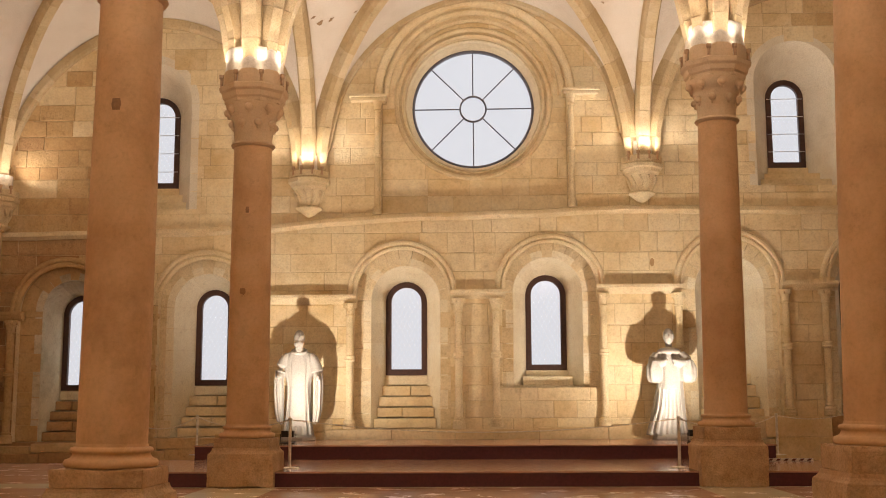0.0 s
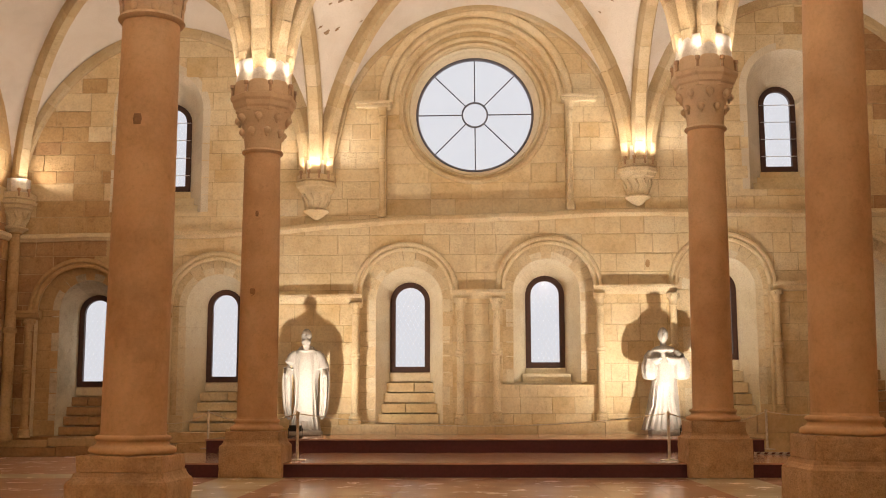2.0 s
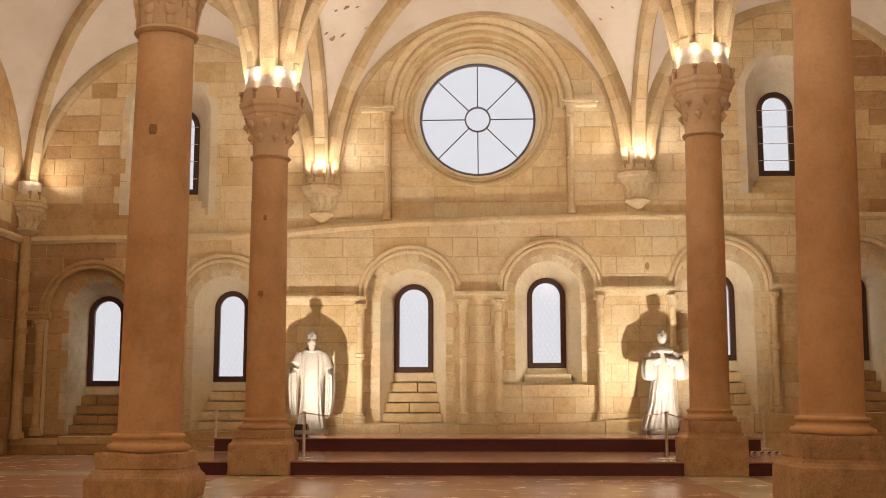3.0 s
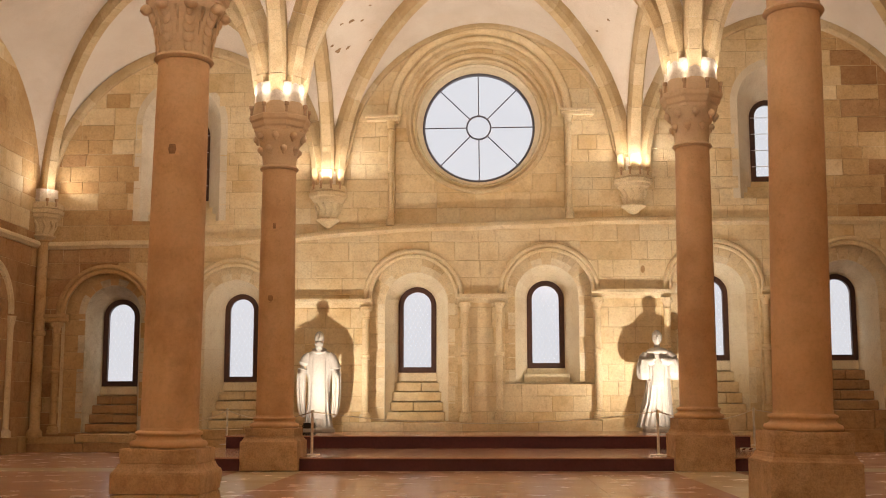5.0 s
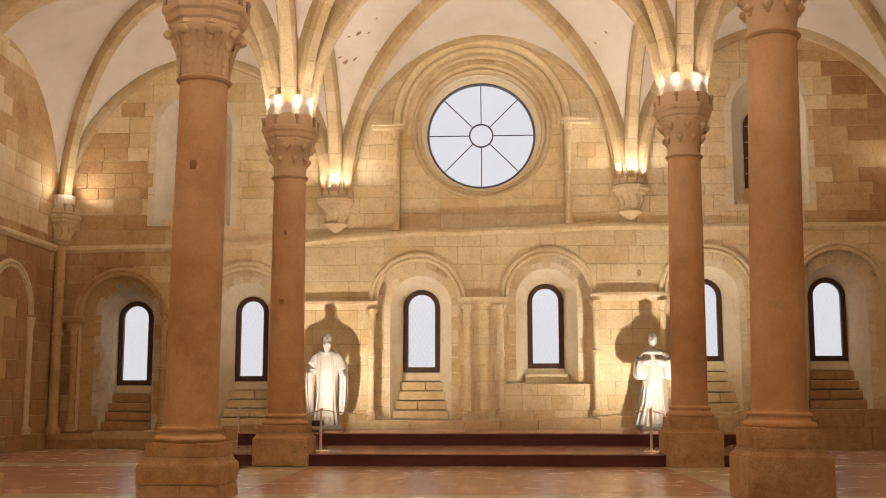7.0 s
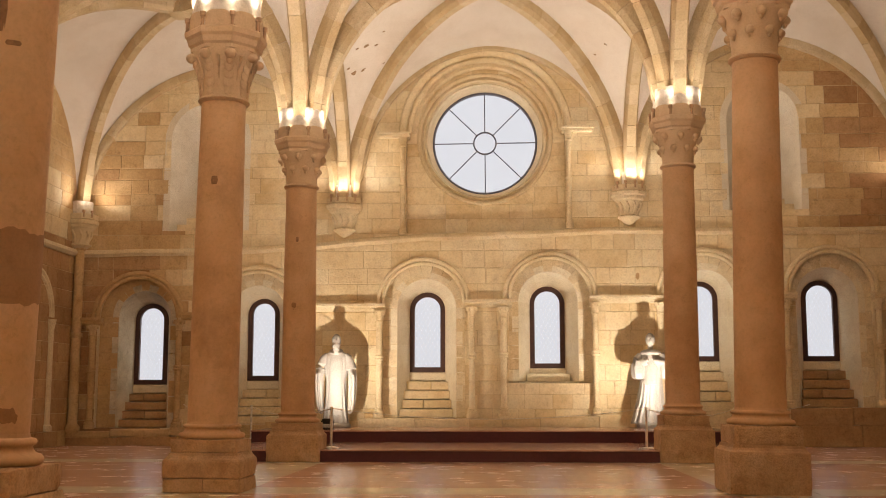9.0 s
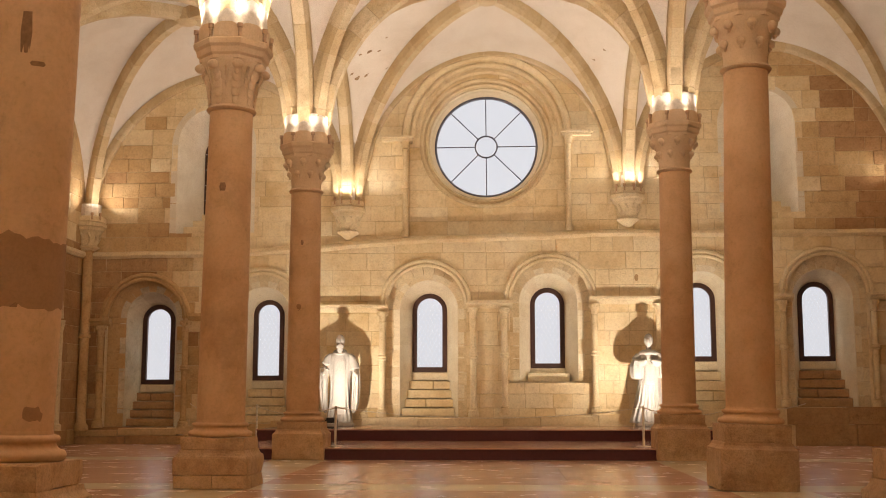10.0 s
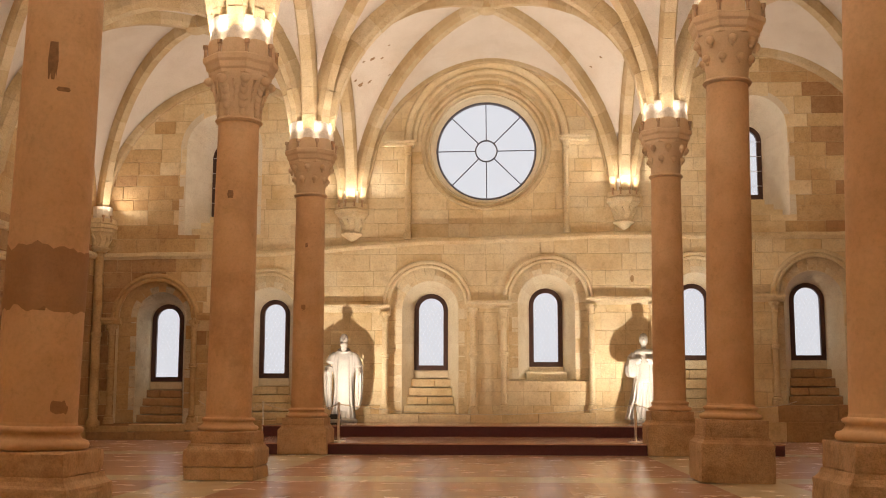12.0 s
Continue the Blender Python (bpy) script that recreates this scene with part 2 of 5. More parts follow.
UPPER = [
    ((-8.35, -7.34, 6.54, 8.82), (-8.88, -6.82, 5.85, 9.45)),
    ((7.02, 7.93, 6.93, 9.12), (6.50, 8.45, 6.32, 9.80)),
]
ROSE = (-0.12, 8.41, 1.455)    # centre x, z, radius of the glass
NICHE = (-0.10, 2.19, 8.56)    # tall recess round the rose: centre x, half width, spring
NICHE_FOOT = 5.74
STRING = ((XL, 5.27), (-8.4, 5.31), (-6.6, 5.35), (-4.8, 5.44), (-3.84, 5.53), (-2.06, 5.66), (-0.12, 5.70), (1.48, 5.75), (3.4, 5.83), (5.9, 5.79), (7.5, 5.77), (9.7, 5.78), (XR, 5.78))
PLINTH_TOP = ((XL, 0.36), (-9.0, 0.44), (-5.6, 0.6), (-2.7, 0.72), (0.0, 0.73), (3.6, 0.81), (7.0, 0.98), (XR, 1.03))


def along(table, x):
    for (a, u), (b, v) in zip(table, table[1:]):
        if x <= b:
            return u + (v - u) * max(0.0, (x - a) / (b - a))
    return table[-1][1]


def arch_line(x0, x1, foot, top, n=18):
    """Outline of a round-headed opening from the left foot over the head to the right foot: (x, z)."""
    r = (x1 - x0) / 2
    c, s = (x0 + x1) / 2, top - r
    return [(x0, foot)] + [(c - r * math.cos(math.pi * i / n), s + r * math.sin(math.pi * i / n)) for i in range(n + 1)] + [(x1, foot)]


def arch_top(x, c, r, s):
    d = r * r - (x - c) ** 2
    return s + math.sqrt(d) if d > 0 else None


# holes in the outer face: (centre, radius, spring, foot)
HOLES = [(h[0], 1.12, h[2], max(o[2], 0.3)) for f, o, h in LOWER]
HOLES += [((o[0] + o[1]) / 2, (o[1] - o[0]) / 2, o[3] - (o[1] - o[0]) / 2, o[2]) for f, o in UPPER]
HOLES += [(NICHE[0], NICHE[1], NICHE[2], NICHE_FOOT)]


def free(x, z0, z1, holes=None):
    """The stretches of z0 to z1 that no hole takes at x."""
    spans = [(z0, z1)]
    for c, r, s, foot in (HOLES if holes is None else holes):
        t = arch_top(x, c, r, s)
        if t is None:
            continue
        out = []
        for a, b in spans:
            if foot > a:
                out.append((a, min(b, foot)))
            if t < b:
                out.append((max(a, t), b))
        spans = [(a, b) for a, b in out if b - a > 0.004]
    return spans


def pieces(x0, x1, z0, z1, holes=None, step=0.07):
    """Cut a block of masonry by the holes: closed outlines of (x, z)."""
    cuts = {x0, x1}
    for c, r, s, foot in (HOLES if holes is None else holes):
        for e in (c - r, c + r):
            if x0 < e < x1:
                cuts |= {e - 1e-4, e + 1e-4}
        if c - r < x1 and c + r > x0:
            k = max(2, int((x1 - x0) / step))
            cuts |= {x0 + (x1 - x0) * i / k for i in range(k + 1)}
    xs = sorted(cuts)
    done, run = [], []
    for x in xs:
        sp = free(x, z0, z1, holes)
        sp = max(sp, key=lambda q: q[1] - q[0]) if sp else None
        if sp and (not run or min(run[-1][2], sp[1]) - max(run[-1][1], sp[0]) > 0.003):
            run.append((x, *sp))
        else:
            if len(run) > 1:
                done.append(run)
            run = [(x, *sp)] if sp else []
    if len(run) > 1:
        done.append(run)
    lines = []
    for run in done:
        if run[-1][0] - run[0][0] < 0.05:
            continue
        low = [(x, a) for x, a, b in run]
        high = [(x, b) for x, a, b in reversed(run)]
        if max(b - a for x, a, b in run) > 0.03:
            keep = []
            for p in low + high:
                if not keep or (abs(p[0] - keep[-1][0]) + abs(p[1] - keep[-1][1])) > 0.004:
                    keep.append(p)
            lines.append(keep)
    return lines


def slab(bm, line, y0, y1, place=lambda x, y, z: (x, y, z)):
    """A stone: an outline (x, z) with its face at y0 and its back at y1, edges eased."""
    cx, cz = sum(p[0] for p in line) / len(line), sum(p[1] for p in line) / len(line)
    w = max(p[0] for p in line) - min(p[0] for p in line)
    h = max(p[1] for p in line) - min(p[1] for p in line)
    e = 0.012
    fx, fz = max(0.2, 1 - 2 * e / max(w, 0.05)), max(0.2, 1 - 2 * e / max(h, 0.05))
    front = [bm.verts.new(place(cx + (x - cx) * fx, y0, cz + (z - cz) * fz)) for x, z in line]
    mid = [bm.verts.new(place(x, y0 + e * 0.8, z)) for x, z in line]
    back = [bm.verts.new(place(x, y1, z)) for x, z in line]
    k = len(line)
    bm.faces.new(front)
    for a, b in ((front, mid), (mid, back)):
        for i in range(k):
            bm.faces.new((a[i], b[i], b[(i + 1) % k], a[(i + 1) % k]))


# ---- floor ----
bm = bmesh.new()
box(bm, XL - 1.2, XR + 1.2, YB - 1.2, W + 2.4, -0.3, -0.0022)
floor = setting("floor", bm, TERRACOTTA, "terracotta tiled refectory floor with pale stone bands", "floor")
BANDS_X = [(-4.42, -3.3), (3.32, 4.42)]
BANDS_Y = [(18.3, 19.35), (11.1, 12.15), (3.8, 4.85), (-3.5, -2.45)]


def in_band(x, y):
    return any(a < x < b for a, b in BANDS_X) or any(a < y < b for a, b in BANDS_Y)


# ---- shell of walls ----
def wall_backing():
    """The end wall behind its facing stones, with the openings left free."""
    bm = bmesh.new()
    xs = sorted({XL + (XR - XL) * i / 460 for i in range(461)} | {c + k * r + d for c, r, s, f in HOLES for k in (-1, 1) for d in (-1e-3, 1e-3)})
    xs = [x for x in xs if XL <= x <= XR]
    for a, b in zip(xs, xs[1:]):
        m = (a + b) / 2
        for z0, z1 in free(m, -0.05, 12.2):
            lo, hi = [], []
            for x in (a, b):
                q = [s for s in free(x, -0.05, 12.2) if min(s[1], z1) - max(s[0], z0) > 0]
                q = q[0] if q else (z0, z1)
                lo.append(q[0])
                hi.append(q[1])
            bm.faces.new([bm.verts.new(p) for p in ((a, W + 0.012, lo[0]), (b, W + 0.012, lo[1]), (b, W + 0.012, hi[1]), (a, W + 0.012, hi[0]))])
    bmesh.ops.remove_doubles(bm, verts=bm.verts, dist=0.0004)
    return bm


wall_north = setting("wall_north", wall_backing(), MORTAR, "tall ochre limestone end wall of coursed masonry", "wall")


def ring_stones(owner, c, s, r0, r1, y0, y1, count, mat, name="voussoir"):
    """Wedge stones of a round arch between two radii."""
    for i in range(count):
        a0, a1 = math.pi * (i + 0.008) / count, math.pi * (i + 0.992) / count
        k = 4
        line = [(c - r0 * math.cos(a0 + (a1 - a0) * j / k), s + r0 * math.sin(a0 + (a1 - a0) * j / k)) for j in range(k + 1)]
        line += [(c - r1 * math.cos(a1 + (a0 - a1) * j / k), s + r1 * math.sin(a1 + (a0 - a1) * j / k)) for j in range(k + 1)]
        bm = bmesh.new()
        slab(bm, line, y0 + random.uniform(-0.004, 0.004), y1)
        part(name, bm, mat, owner)


def sweep_arch(bm, c, s, profile, a0=0.0, a1=math.pi, n=28):
    """Sweep a profile of (radius, y) round an arch in the wall's plane."""
    rows = []
    for i in range(n + 1):
        a = a0 + (a1 - a0) * i / n
        rows.append([(c - r * math.cos(a), y, s + r * math.sin(a)) for r, y in profile])
    loft(bm, rows)


def reveal(owner, mouth, light, y0, y1, mat):
    """The splayed jambs and head between a mouth in the wall and the frame, as separate stones."""
    a, b = arch_line(*mouth), arch_line(light[0], light[1], mouth[2], light[3])
    groups, z = [], mouth[2]
    n = len(a)
    jamb = 6
    for side in (0, n - 2):
        for i in range(jamb):
            groups.append([(side, i / jamb + 0.003), (side, (i + 1) / jamb - 0.003)])
    for i in range(1, n - 2, 3):
        groups.append([(i + k, 0.0) for k in range(min(4, n - 1 - i))])
    cx0, cz0 = (mouth[0] + mouth[1]) / 2, mouth[3] - (mouth[1] - mouth[0]) / 2

    def push(q, d):
        v = Vector((q[0] - cx0, max(0.0, q[1] - cz0))).normalized() * d
        return (q[0] + v.x, q[1] + v.y)
    bm = bmesh.new()
    loft(bm, [[(push(q, 0.006)[0], y0 + 0.003, push(q, 0.006)[1]) for q in a], [(push(q, 0.006)[0], y1, push(q, 0.006)[1]) for q in b]])
    part("reveal_bed", bm, mat, owner)
    for g in groups:
        bm = bmesh.new()
        rows = []
        for i, f in g:
            j = min(i + 1, n - 1)
            p = (a[i][0] + (a[j][0] - a[i][0]) * f, a[i][1] + (a[j][1] - a[i][1]) * f)
            q = (b[i][0] + (b[j][0] - b[i][0]) * f, b[i][1] + (b[j][1] - b[i][1]) * f)
            rows.append([(p[0], y0, p[1]), ((p[0] + q[0]) / 2, (y0 + y1) / 2, (p[1] + q[1]) / 2), (q[0], y1, q[1])])
        loft(bm, rows)
        geom = bmesh.ops.extrude_face_region(bm, geom=list(bm.faces))
        cx = (mouth[0] + mouth[1]) / 2
        cz = mouth[3] - (mouth[1] - mouth[0]) / 2
        for v in [e for e in geom["geom"] if isinstance(e, bmesh.types.BMVert)]:
            d = Vector((v.co.x - cx, 0, max(0.0, v.co.z - cz)))
            v.co += d.normalized() * 0.18
        part("reveal_stone", bm, mat, owner)


def lattice(bm, x0, x1, foot, top, y, pitch_x, pitch_z, r=0.006):
    """Diagonal leading clipped to a round-headed light."""
    rad = (x1 - x0) / 2
    c, s = (x0 + x1) / 2, top - rad

    def inside(x, z):
        return x0 < x < x1 and foot < z and (z < s or (x - c) ** 2 + (z - s) ** 2 < rad * rad)
    k = pitch_z / pitch_x
    for sgn in (1, -1):
        n = int((top - foot + (x1 - x0) * k) / pitch_z) + 2
        for i in range(-n, n):
            pts = [(x0 + (x1 - x0) * t / 60, foot + i * pitch_z + sgn * k * (x1 - x0) * t / 60) for t in range(61)]
            pts = [p for p in pts if inside(*p)]
            if len(pts) > 3:
                (ax, az), (bx, bz) = pts[0], pts[-1]
                tube(bm, [(ax, y, az), (bx, y, bz)], r, 4)


def arched_window(number, frame_box, y):
    """A round-headed casement: brown frame, leaded lights, one pane."""
    x0, x1, foot, top = frame_box
    w = thing(f"window_{number}", ((x0 + x1) / 2, y, foot), "round-headed window with dark brown frame and leaded glass", "window", kind="structure")
    ox, oz = (x0 + x1) / 2, foot
    t = 0.13
    outer = arch_line(x0, x1, foot, top)
    inner = arch_line(x0 + t, x1 - t, foot + t * 1.05, top - t)
    bm = bmesh.new()
    shift = lambda line, yy: [(x - ox, yy, z - oz) for x, z in line]
    rows = [shift(outer, -0.02), shift(outer, -0.05), shift(inner, -0.05), shift(inner, 0.06)]
    rows = [r + [r[0]] for r in rows]
    loft(bm, rows)
    bmesh.ops.remove_doubles(bm, verts=bm.verts, dist=0.0005)
    part("frame", bm, FRAME, w)
    bm = bmesh.new()
    bm.faces.new([bm.verts.new(p) for p in shift(inner, 0.02)])
    g = part("pane", bm, GLASS, w)
    g.visible_shadow = False
    bm = bmesh.new()
    lattice(bm, x0 + t, x1 - t, foot + t, top - t, 0.0, 0.125, 0.23, 0.0007)
    for row in range(int((top - foot - 0.4) / 0.115)):
        for q in range(5):
            px, pz = x0 + t + 0.06 + 0.125 * q + 0.0625 * (row % 2), foot + t + 0.115 * (row + 1)
            if px < x1 - t - 0.05 and pz < top - 0.42:
                blob(bm, (px, 0.0, pz), (0.009, 0.006, 0.012 if row % 4 == 0 else 0.006), 6, 4)
    for v in bm.verts:
        v.co.x -= ox
        v.co.z -= oz
    part("leading", bm, LEAD, w)
    return w


BACK = W + 0.22                # plane of the inner order of the arches
GLASS_Y = W + 0.98
for k, (fr, mouth, hood) in enumerate(LOWER):
    c, R, s = hood
    win = arched_window(k + 1, fr, GLASS_Y)
    arch = thing("window_arch", (0, 0, 0), "round arched limestone window recess with moulded hood", "window arch", "arches of the lower arcade", "structure")
    r0 = (mouth[1] - mouth[0]) / 2
    mc, ms = (mouth[0] + mouth[1]) / 2, mouth[3] - r0
    # inner order: wedge stones over the head and coursed stones at the jambs
    ring_stones(arch, mc, ms, r0 + 0.004, r0 + 0.62, BACK, BACK + 0.12, 11, TAWNY if k == 0 else DRESSED)
    foot = max(mouth[2], 0.32)
    for x0, x1 in ((c - 1.2, mouth[0] - 0.004), (mouth[1] + 0.004, c + 1.2)):
        z = foot
        while z < ms:
            h = min(random.uniform(0.3, 0.46), ms - z)
            if ms - z - h < 0.12:
                h = ms - z
            bm = bmesh.new()
            slab(bm, [(x0, z + 0.004), (x1, z + 0.004), (x1, z + h - 0.004), (x0, z + h - 0.004)], BACK + random.uniform(-0.005, 0.005), BACK + 0.12)
            part("jamb_stone", bm, TAWNY if k == 0 else DRESSED, arch)
            z += h
    # return of the outer order
    bm = bmesh.new()
    edge = arch_line(c - 1.12, c + 1.12, foot, s + 1.12, 24)
    loft(bm, [[(x, W - 0.005, z) for x, z in edge], [(x, BACK + 0.05, z) for x, z in edge]])
    part("order_return", bm, DRESSED, arch, smooth=40)
    # hood mould: rolls and hollows
    bm = bmesh.new()
    prof = [(1.06, W + 0.03), (1.06, W - 0.03), (1.09, W - 0.055), (1.13, W - 0.055), (1.15, W - 0.02), (1.17, W - 0.02), (1.19, W - 0.075), (1.24, W - 0.085), (1.275, W - 0.06), (1.29, W - 0.01), (1.29, W + 0.03)]
    sweep_arch(bm, c, s, prof)
    part("hood_mould", bm, TAWNY if k == 0 else DRESSED, arch, smooth=50)
    reveal(arch, mouth, fr, BACK, GLASS_Y - 0.02, MOSSY if k == 0 else PALE)
    # stepped sill between the jambs
    if mouth[2] > 1.3:
        bm = bmesh.new()
        box(bm, mouth[0] - 0.02, mouth[1] + 0.02, BACK + 0.02, GLASS_Y + 0.2, mouth[2] - 0.1, mouth[2] + 0.06, 0.015)
        part("sill_step", bm, PALE, arch)
        bm = bmesh.new()
        box(bm, fr[0] - 0.1, fr[1] + 0.1, GLASS_Y - 0.42, GLASS_Y + 0.2, mouth[2] + 0.064, fr[2] - 0.15, 0.015)
        part("sill_step", bm, PALE, arch)
        bm = bmesh.new()
        box(bm, fr[0] - 0.02, fr[1] + 0.02, GLASS_Y - 0.1, GLASS_Y + 0.2, fr[2] - 0.146, fr[2] - 0.004, 0.012)
        part("sill_step", bm, PALE, arch)
    else:
        n = 5
        span = fr[2] - mouth[2]
        for i in range(n):
            z1, z0 = fr[2] - 0.004 - span * i / n, fr[2] - span * (i + 1) / n
            f = i / (n - 0.5)
            y = GLASS_Y - 0.08 - (GLASS_Y - BACK - 0.1) * f
            x0, x1 = fr[0] - 0.04 - 0.22 * f, fr[1] + 0.04 + 0.22 * f
            cut = x0 + (x1 - x0) * random.uniform(0.3, 0.7)
            for p0, p1 in ((x0, cut - 0.006), (cut + 0.006, x1)) if i % 2 else ((x0, x1),):
                bm = bmesh.new()
                d = random.uniform(0, 0.05)
                box(bm, p0, p1, y + d, GLASS_Y + 0.2, z0 + 0.008, z1 - random.uniform(0.006, 0.02), 0.025)
                part("sill_step", bm, PALE if i == 0 else REDDENED if k in (0, 5) else WALL, arch)

for k, (fr, mouth) in enumerate(UPPER):
    win = arched_window(7 + k, fr, GLASS_Y)
    for q in range(4):
        bm = bmesh.new()
        half = (fr[1] - fr[0]) / 2
        z = (fr[3] - fr[2]) * (0.18 + 0.2 * q)
        tube(bm, [(-half + 0.02, -0.06, z), (half - 0.02, -0.06, z)], 0.009, 6)
        part("saddle_bar", bm, LEAD, win)
    arch = thing("upper_window_recess", (0, 0, 0), "deep round-headed recess of white plaster, daylight in its tone, with stepped sill", "window recess", "upper window recesses", "structure")
    reveal(arch, mouth, fr, W - 0.004, GLASS_Y - 0.02, DAYLIT_PLASTER)
    r0 = (mouth[1] - mouth[0]) / 2
    span = fr[2] - mouth[2]
    for i in range(3):
        bm = bmesh.new()
        box(bm, mouth[0] - 0.05 + 0.1 * (2 - i), mouth[1] + 0.05 - 0.1 * (2 - i), GLASS_Y - 0.08 - 0.32 * i, GLASS_Y + 0.2, fr[2] - span * (i + 1) / 3, fr[2] - span * i / 3 - 0.006, 0.012)
        part("sill_step", bm, WALL, arch)

# ---- imposts and colonnettes of the lower arcade ----
IMPOSTS = [(XL, -10.62, 3.45), (-8.42, -7.58, 3.58), (-5.12, -2.84, 3.80), (-0.68, 0.59, 3.90), (2.68, 4.62, 4.00), (6.90, 8.18, 4.06), (10.22, XR, 4.08)]
for x0, x1, top in IMPOSTS:
    bm = bmesh.new()
    prof = [(W + 0.05, top), (W - 0.2, top), (W - 0.2, top - 0.07), (W - 0.165, top - 0.09), (W - 0.14, top - 0.15), (W - 0.08, top - 0.2), (W + 0.05, top - 0.21)]
    rows = [[(x, y, z) for y, z in prof] for x in (x0, x1)]
    r = loft(bm, rows)
    for q in r:
        bm.faces.new(q)
    setting("trim", bm, TAWNY if x1 < -7 else DRESSED, "moulded limestone impost band along the wall", "impost")


def colonnette(z0, z1, mat):
    """A slim engaged shaft with base, mid ring and small leaf capital; the foot is at the origin."""
    t = thing("colonnette", (0, 0, 0), "slim engaged limestone shaft with ringed middle and leaf capital", "colonnette", "colonnettes of the arcade", "structure")
    h = z1 - z0
    bm = bmesh.new()
    lathe(bm, [(0.15, 0), (0.15, 0.1), (0.13, 0.11), (0.145, 0.15), (0.13, 0.18), (0.1, 0.2), (0.115, 0.23), (0.09, 0.26)], 20)
    part("base", bm, mat, t, smooth=50)
    bm = bmesh.new()
    lathe(bm, [(0.083, 0.25), (0.083, h * 0.53)], 20, close=False)
    part("shaft", bm, mat, t, smooth=50)
    bm = bmesh.new()
    lathe(bm, [(0.083, h * 0.53), (0.115, h * 0.535), (0.125, h * 0.545), (0.105, h * 0.555), (0.125, h * 0.565), (0.115, h * 0.578), (0.083, h * 0.583)], 20, close=False)
    part("ring", bm, mat, t, smooth=50)
    bm = bmesh.new()
    lathe(bm, [(0.083, h * 0.583), (0.08, h - 0.3)], 20, close=False)
    part("shaft", bm, mat, t, smooth=50)
    bm = bmesh.new()
    lathe(bm, [(0.08, h - 0.3), (0.105, h - 0.29), (0.105, h - 0.27), (0.085, h - 0.26), (0.1, h - 0.15), (0.15, h - 0.05), (0.155, h)], 16)
    for i in range(6):
        a = math.pi * 2 * i / 6
        blob(bm, (0.13 * math.cos(a), 0.13 * math.sin(a), h - 0.07), (0.04, 0.04, 0.045), 6, 5)
    part("capital", bm, mat, t, smooth=50)
    return t


for (fr, mouth, hood), sides in zip(LOWER, ((-10.86, -8.47), (-7.56, -5.16), (-2.99, -0.49), (0.36, 2.82), (4.55, 6.98), (7.88, 10.3))):
    foot = along(PLINTH_TOP, hood[0])
    for x in sides:
        top = min(IMPOSTS, key=lambda q: 0 if q[0] - 0.1 <= x <= q[1] + 0.1 else min(abs(q[0] - x), abs(q[1] - x)))[2] - 0.2
        c = colonnette(foot + 0.02, top, TAWNY if x < -7 else DRESSED)
        c.location = (x, W - 0.115, foot + 0.02)

# ---- string course and footing course ----
def course(table, prof, name, label, mat):
    """A moulding along the wall whose height follows the table; prof: (y, dz)."""
    xs = sorted({x for x, z in table} | {XL + (XR - XL) * i / 40 for i in range(41)})
    bm = bmesh.new()
    rows = [[(x, y, along(table, x) + dz + 0.008 * math.sin(3.1 * x)) for y, dz in prof] for x in xs]
    loft(bm, rows)
    return setting(name, bm, mat, label, "moulding", 40)


course(STRING, [(W + 0.05, 0.07), (W - 0.1, 0.03), (W - 0.13, -0.02), (W - 0.13, -0.07), (W - 0.09, -0.09), (W - 0.06, -0.14), (W + 0.05, -0.15)], "trim", "pale projecting string course across the wall", DRESSED)
bench = thing("footing_course", (0, 0, 0), "worn limestone footing course along the wall", "footing", kind="structure")
x = XL
while x < XR:
    w = min(random.uniform(0.8, 1.7), XR - x)
    bm = bmesh.new()
    z1 = along(PLINTH_TOP, x + w / 2)
    d = random.uniform(0.2, 0.26)
    box(bm, x + 0.004, x + w - 0.004, W - d, W + 0.3, 0.0, z1 * 0.55 - 0.004, 0.015)
    part("stone", bm, REDDENED if x > 6.8 or x < -9.4 else TAWNY if x < -5 else WALL, bench)
    bm = bmesh.new()
    box(bm, x - 0.2 if x > XL + 0.3 else x + 0.004, x + w - 0.2 - 0.008, W - d + 0.01, W + 0.3, z1 * 0.55, z1 + random.uniform(-0.02, 0.02), 0.015)
    part("stone", bm, REDDENED if x > 6.8 else TAWNY if x < -5 else WALL, bench)
    x += w

# ---- rose window and its recess ----
rx, rz, rr = ROSE
nc, nr, ns = NICHE
NY = W + 0.2
bm = bmesh.new()
n = 48
ang = [2 * math.pi * i / n for i in range(n)]
ring = lambda r, y: [(rx - r * math.cos(a), y, rz + r * math.sin(a)) for a in ang]


def niche_point(a):
    """Where a ray from the rose's centre meets the edge of the recess."""
    dx, dz = -math.cos(a), math.sin(a)
    lo, hi = 1.75, 5.0
    for _ in range(40):
        m = (lo + hi) / 2
        x, z = rx + dx * m, rz + dz * m
        inside = abs(x - nc) < nr and z > NICHE_FOOT - 0.1 and (z < ns or (x - nc) ** 2 + (z - ns) ** 2 < nr * nr)
        lo, hi = (m, hi) if inside else (lo, m)
    return (rx + dx * lo, rz + dz * lo)


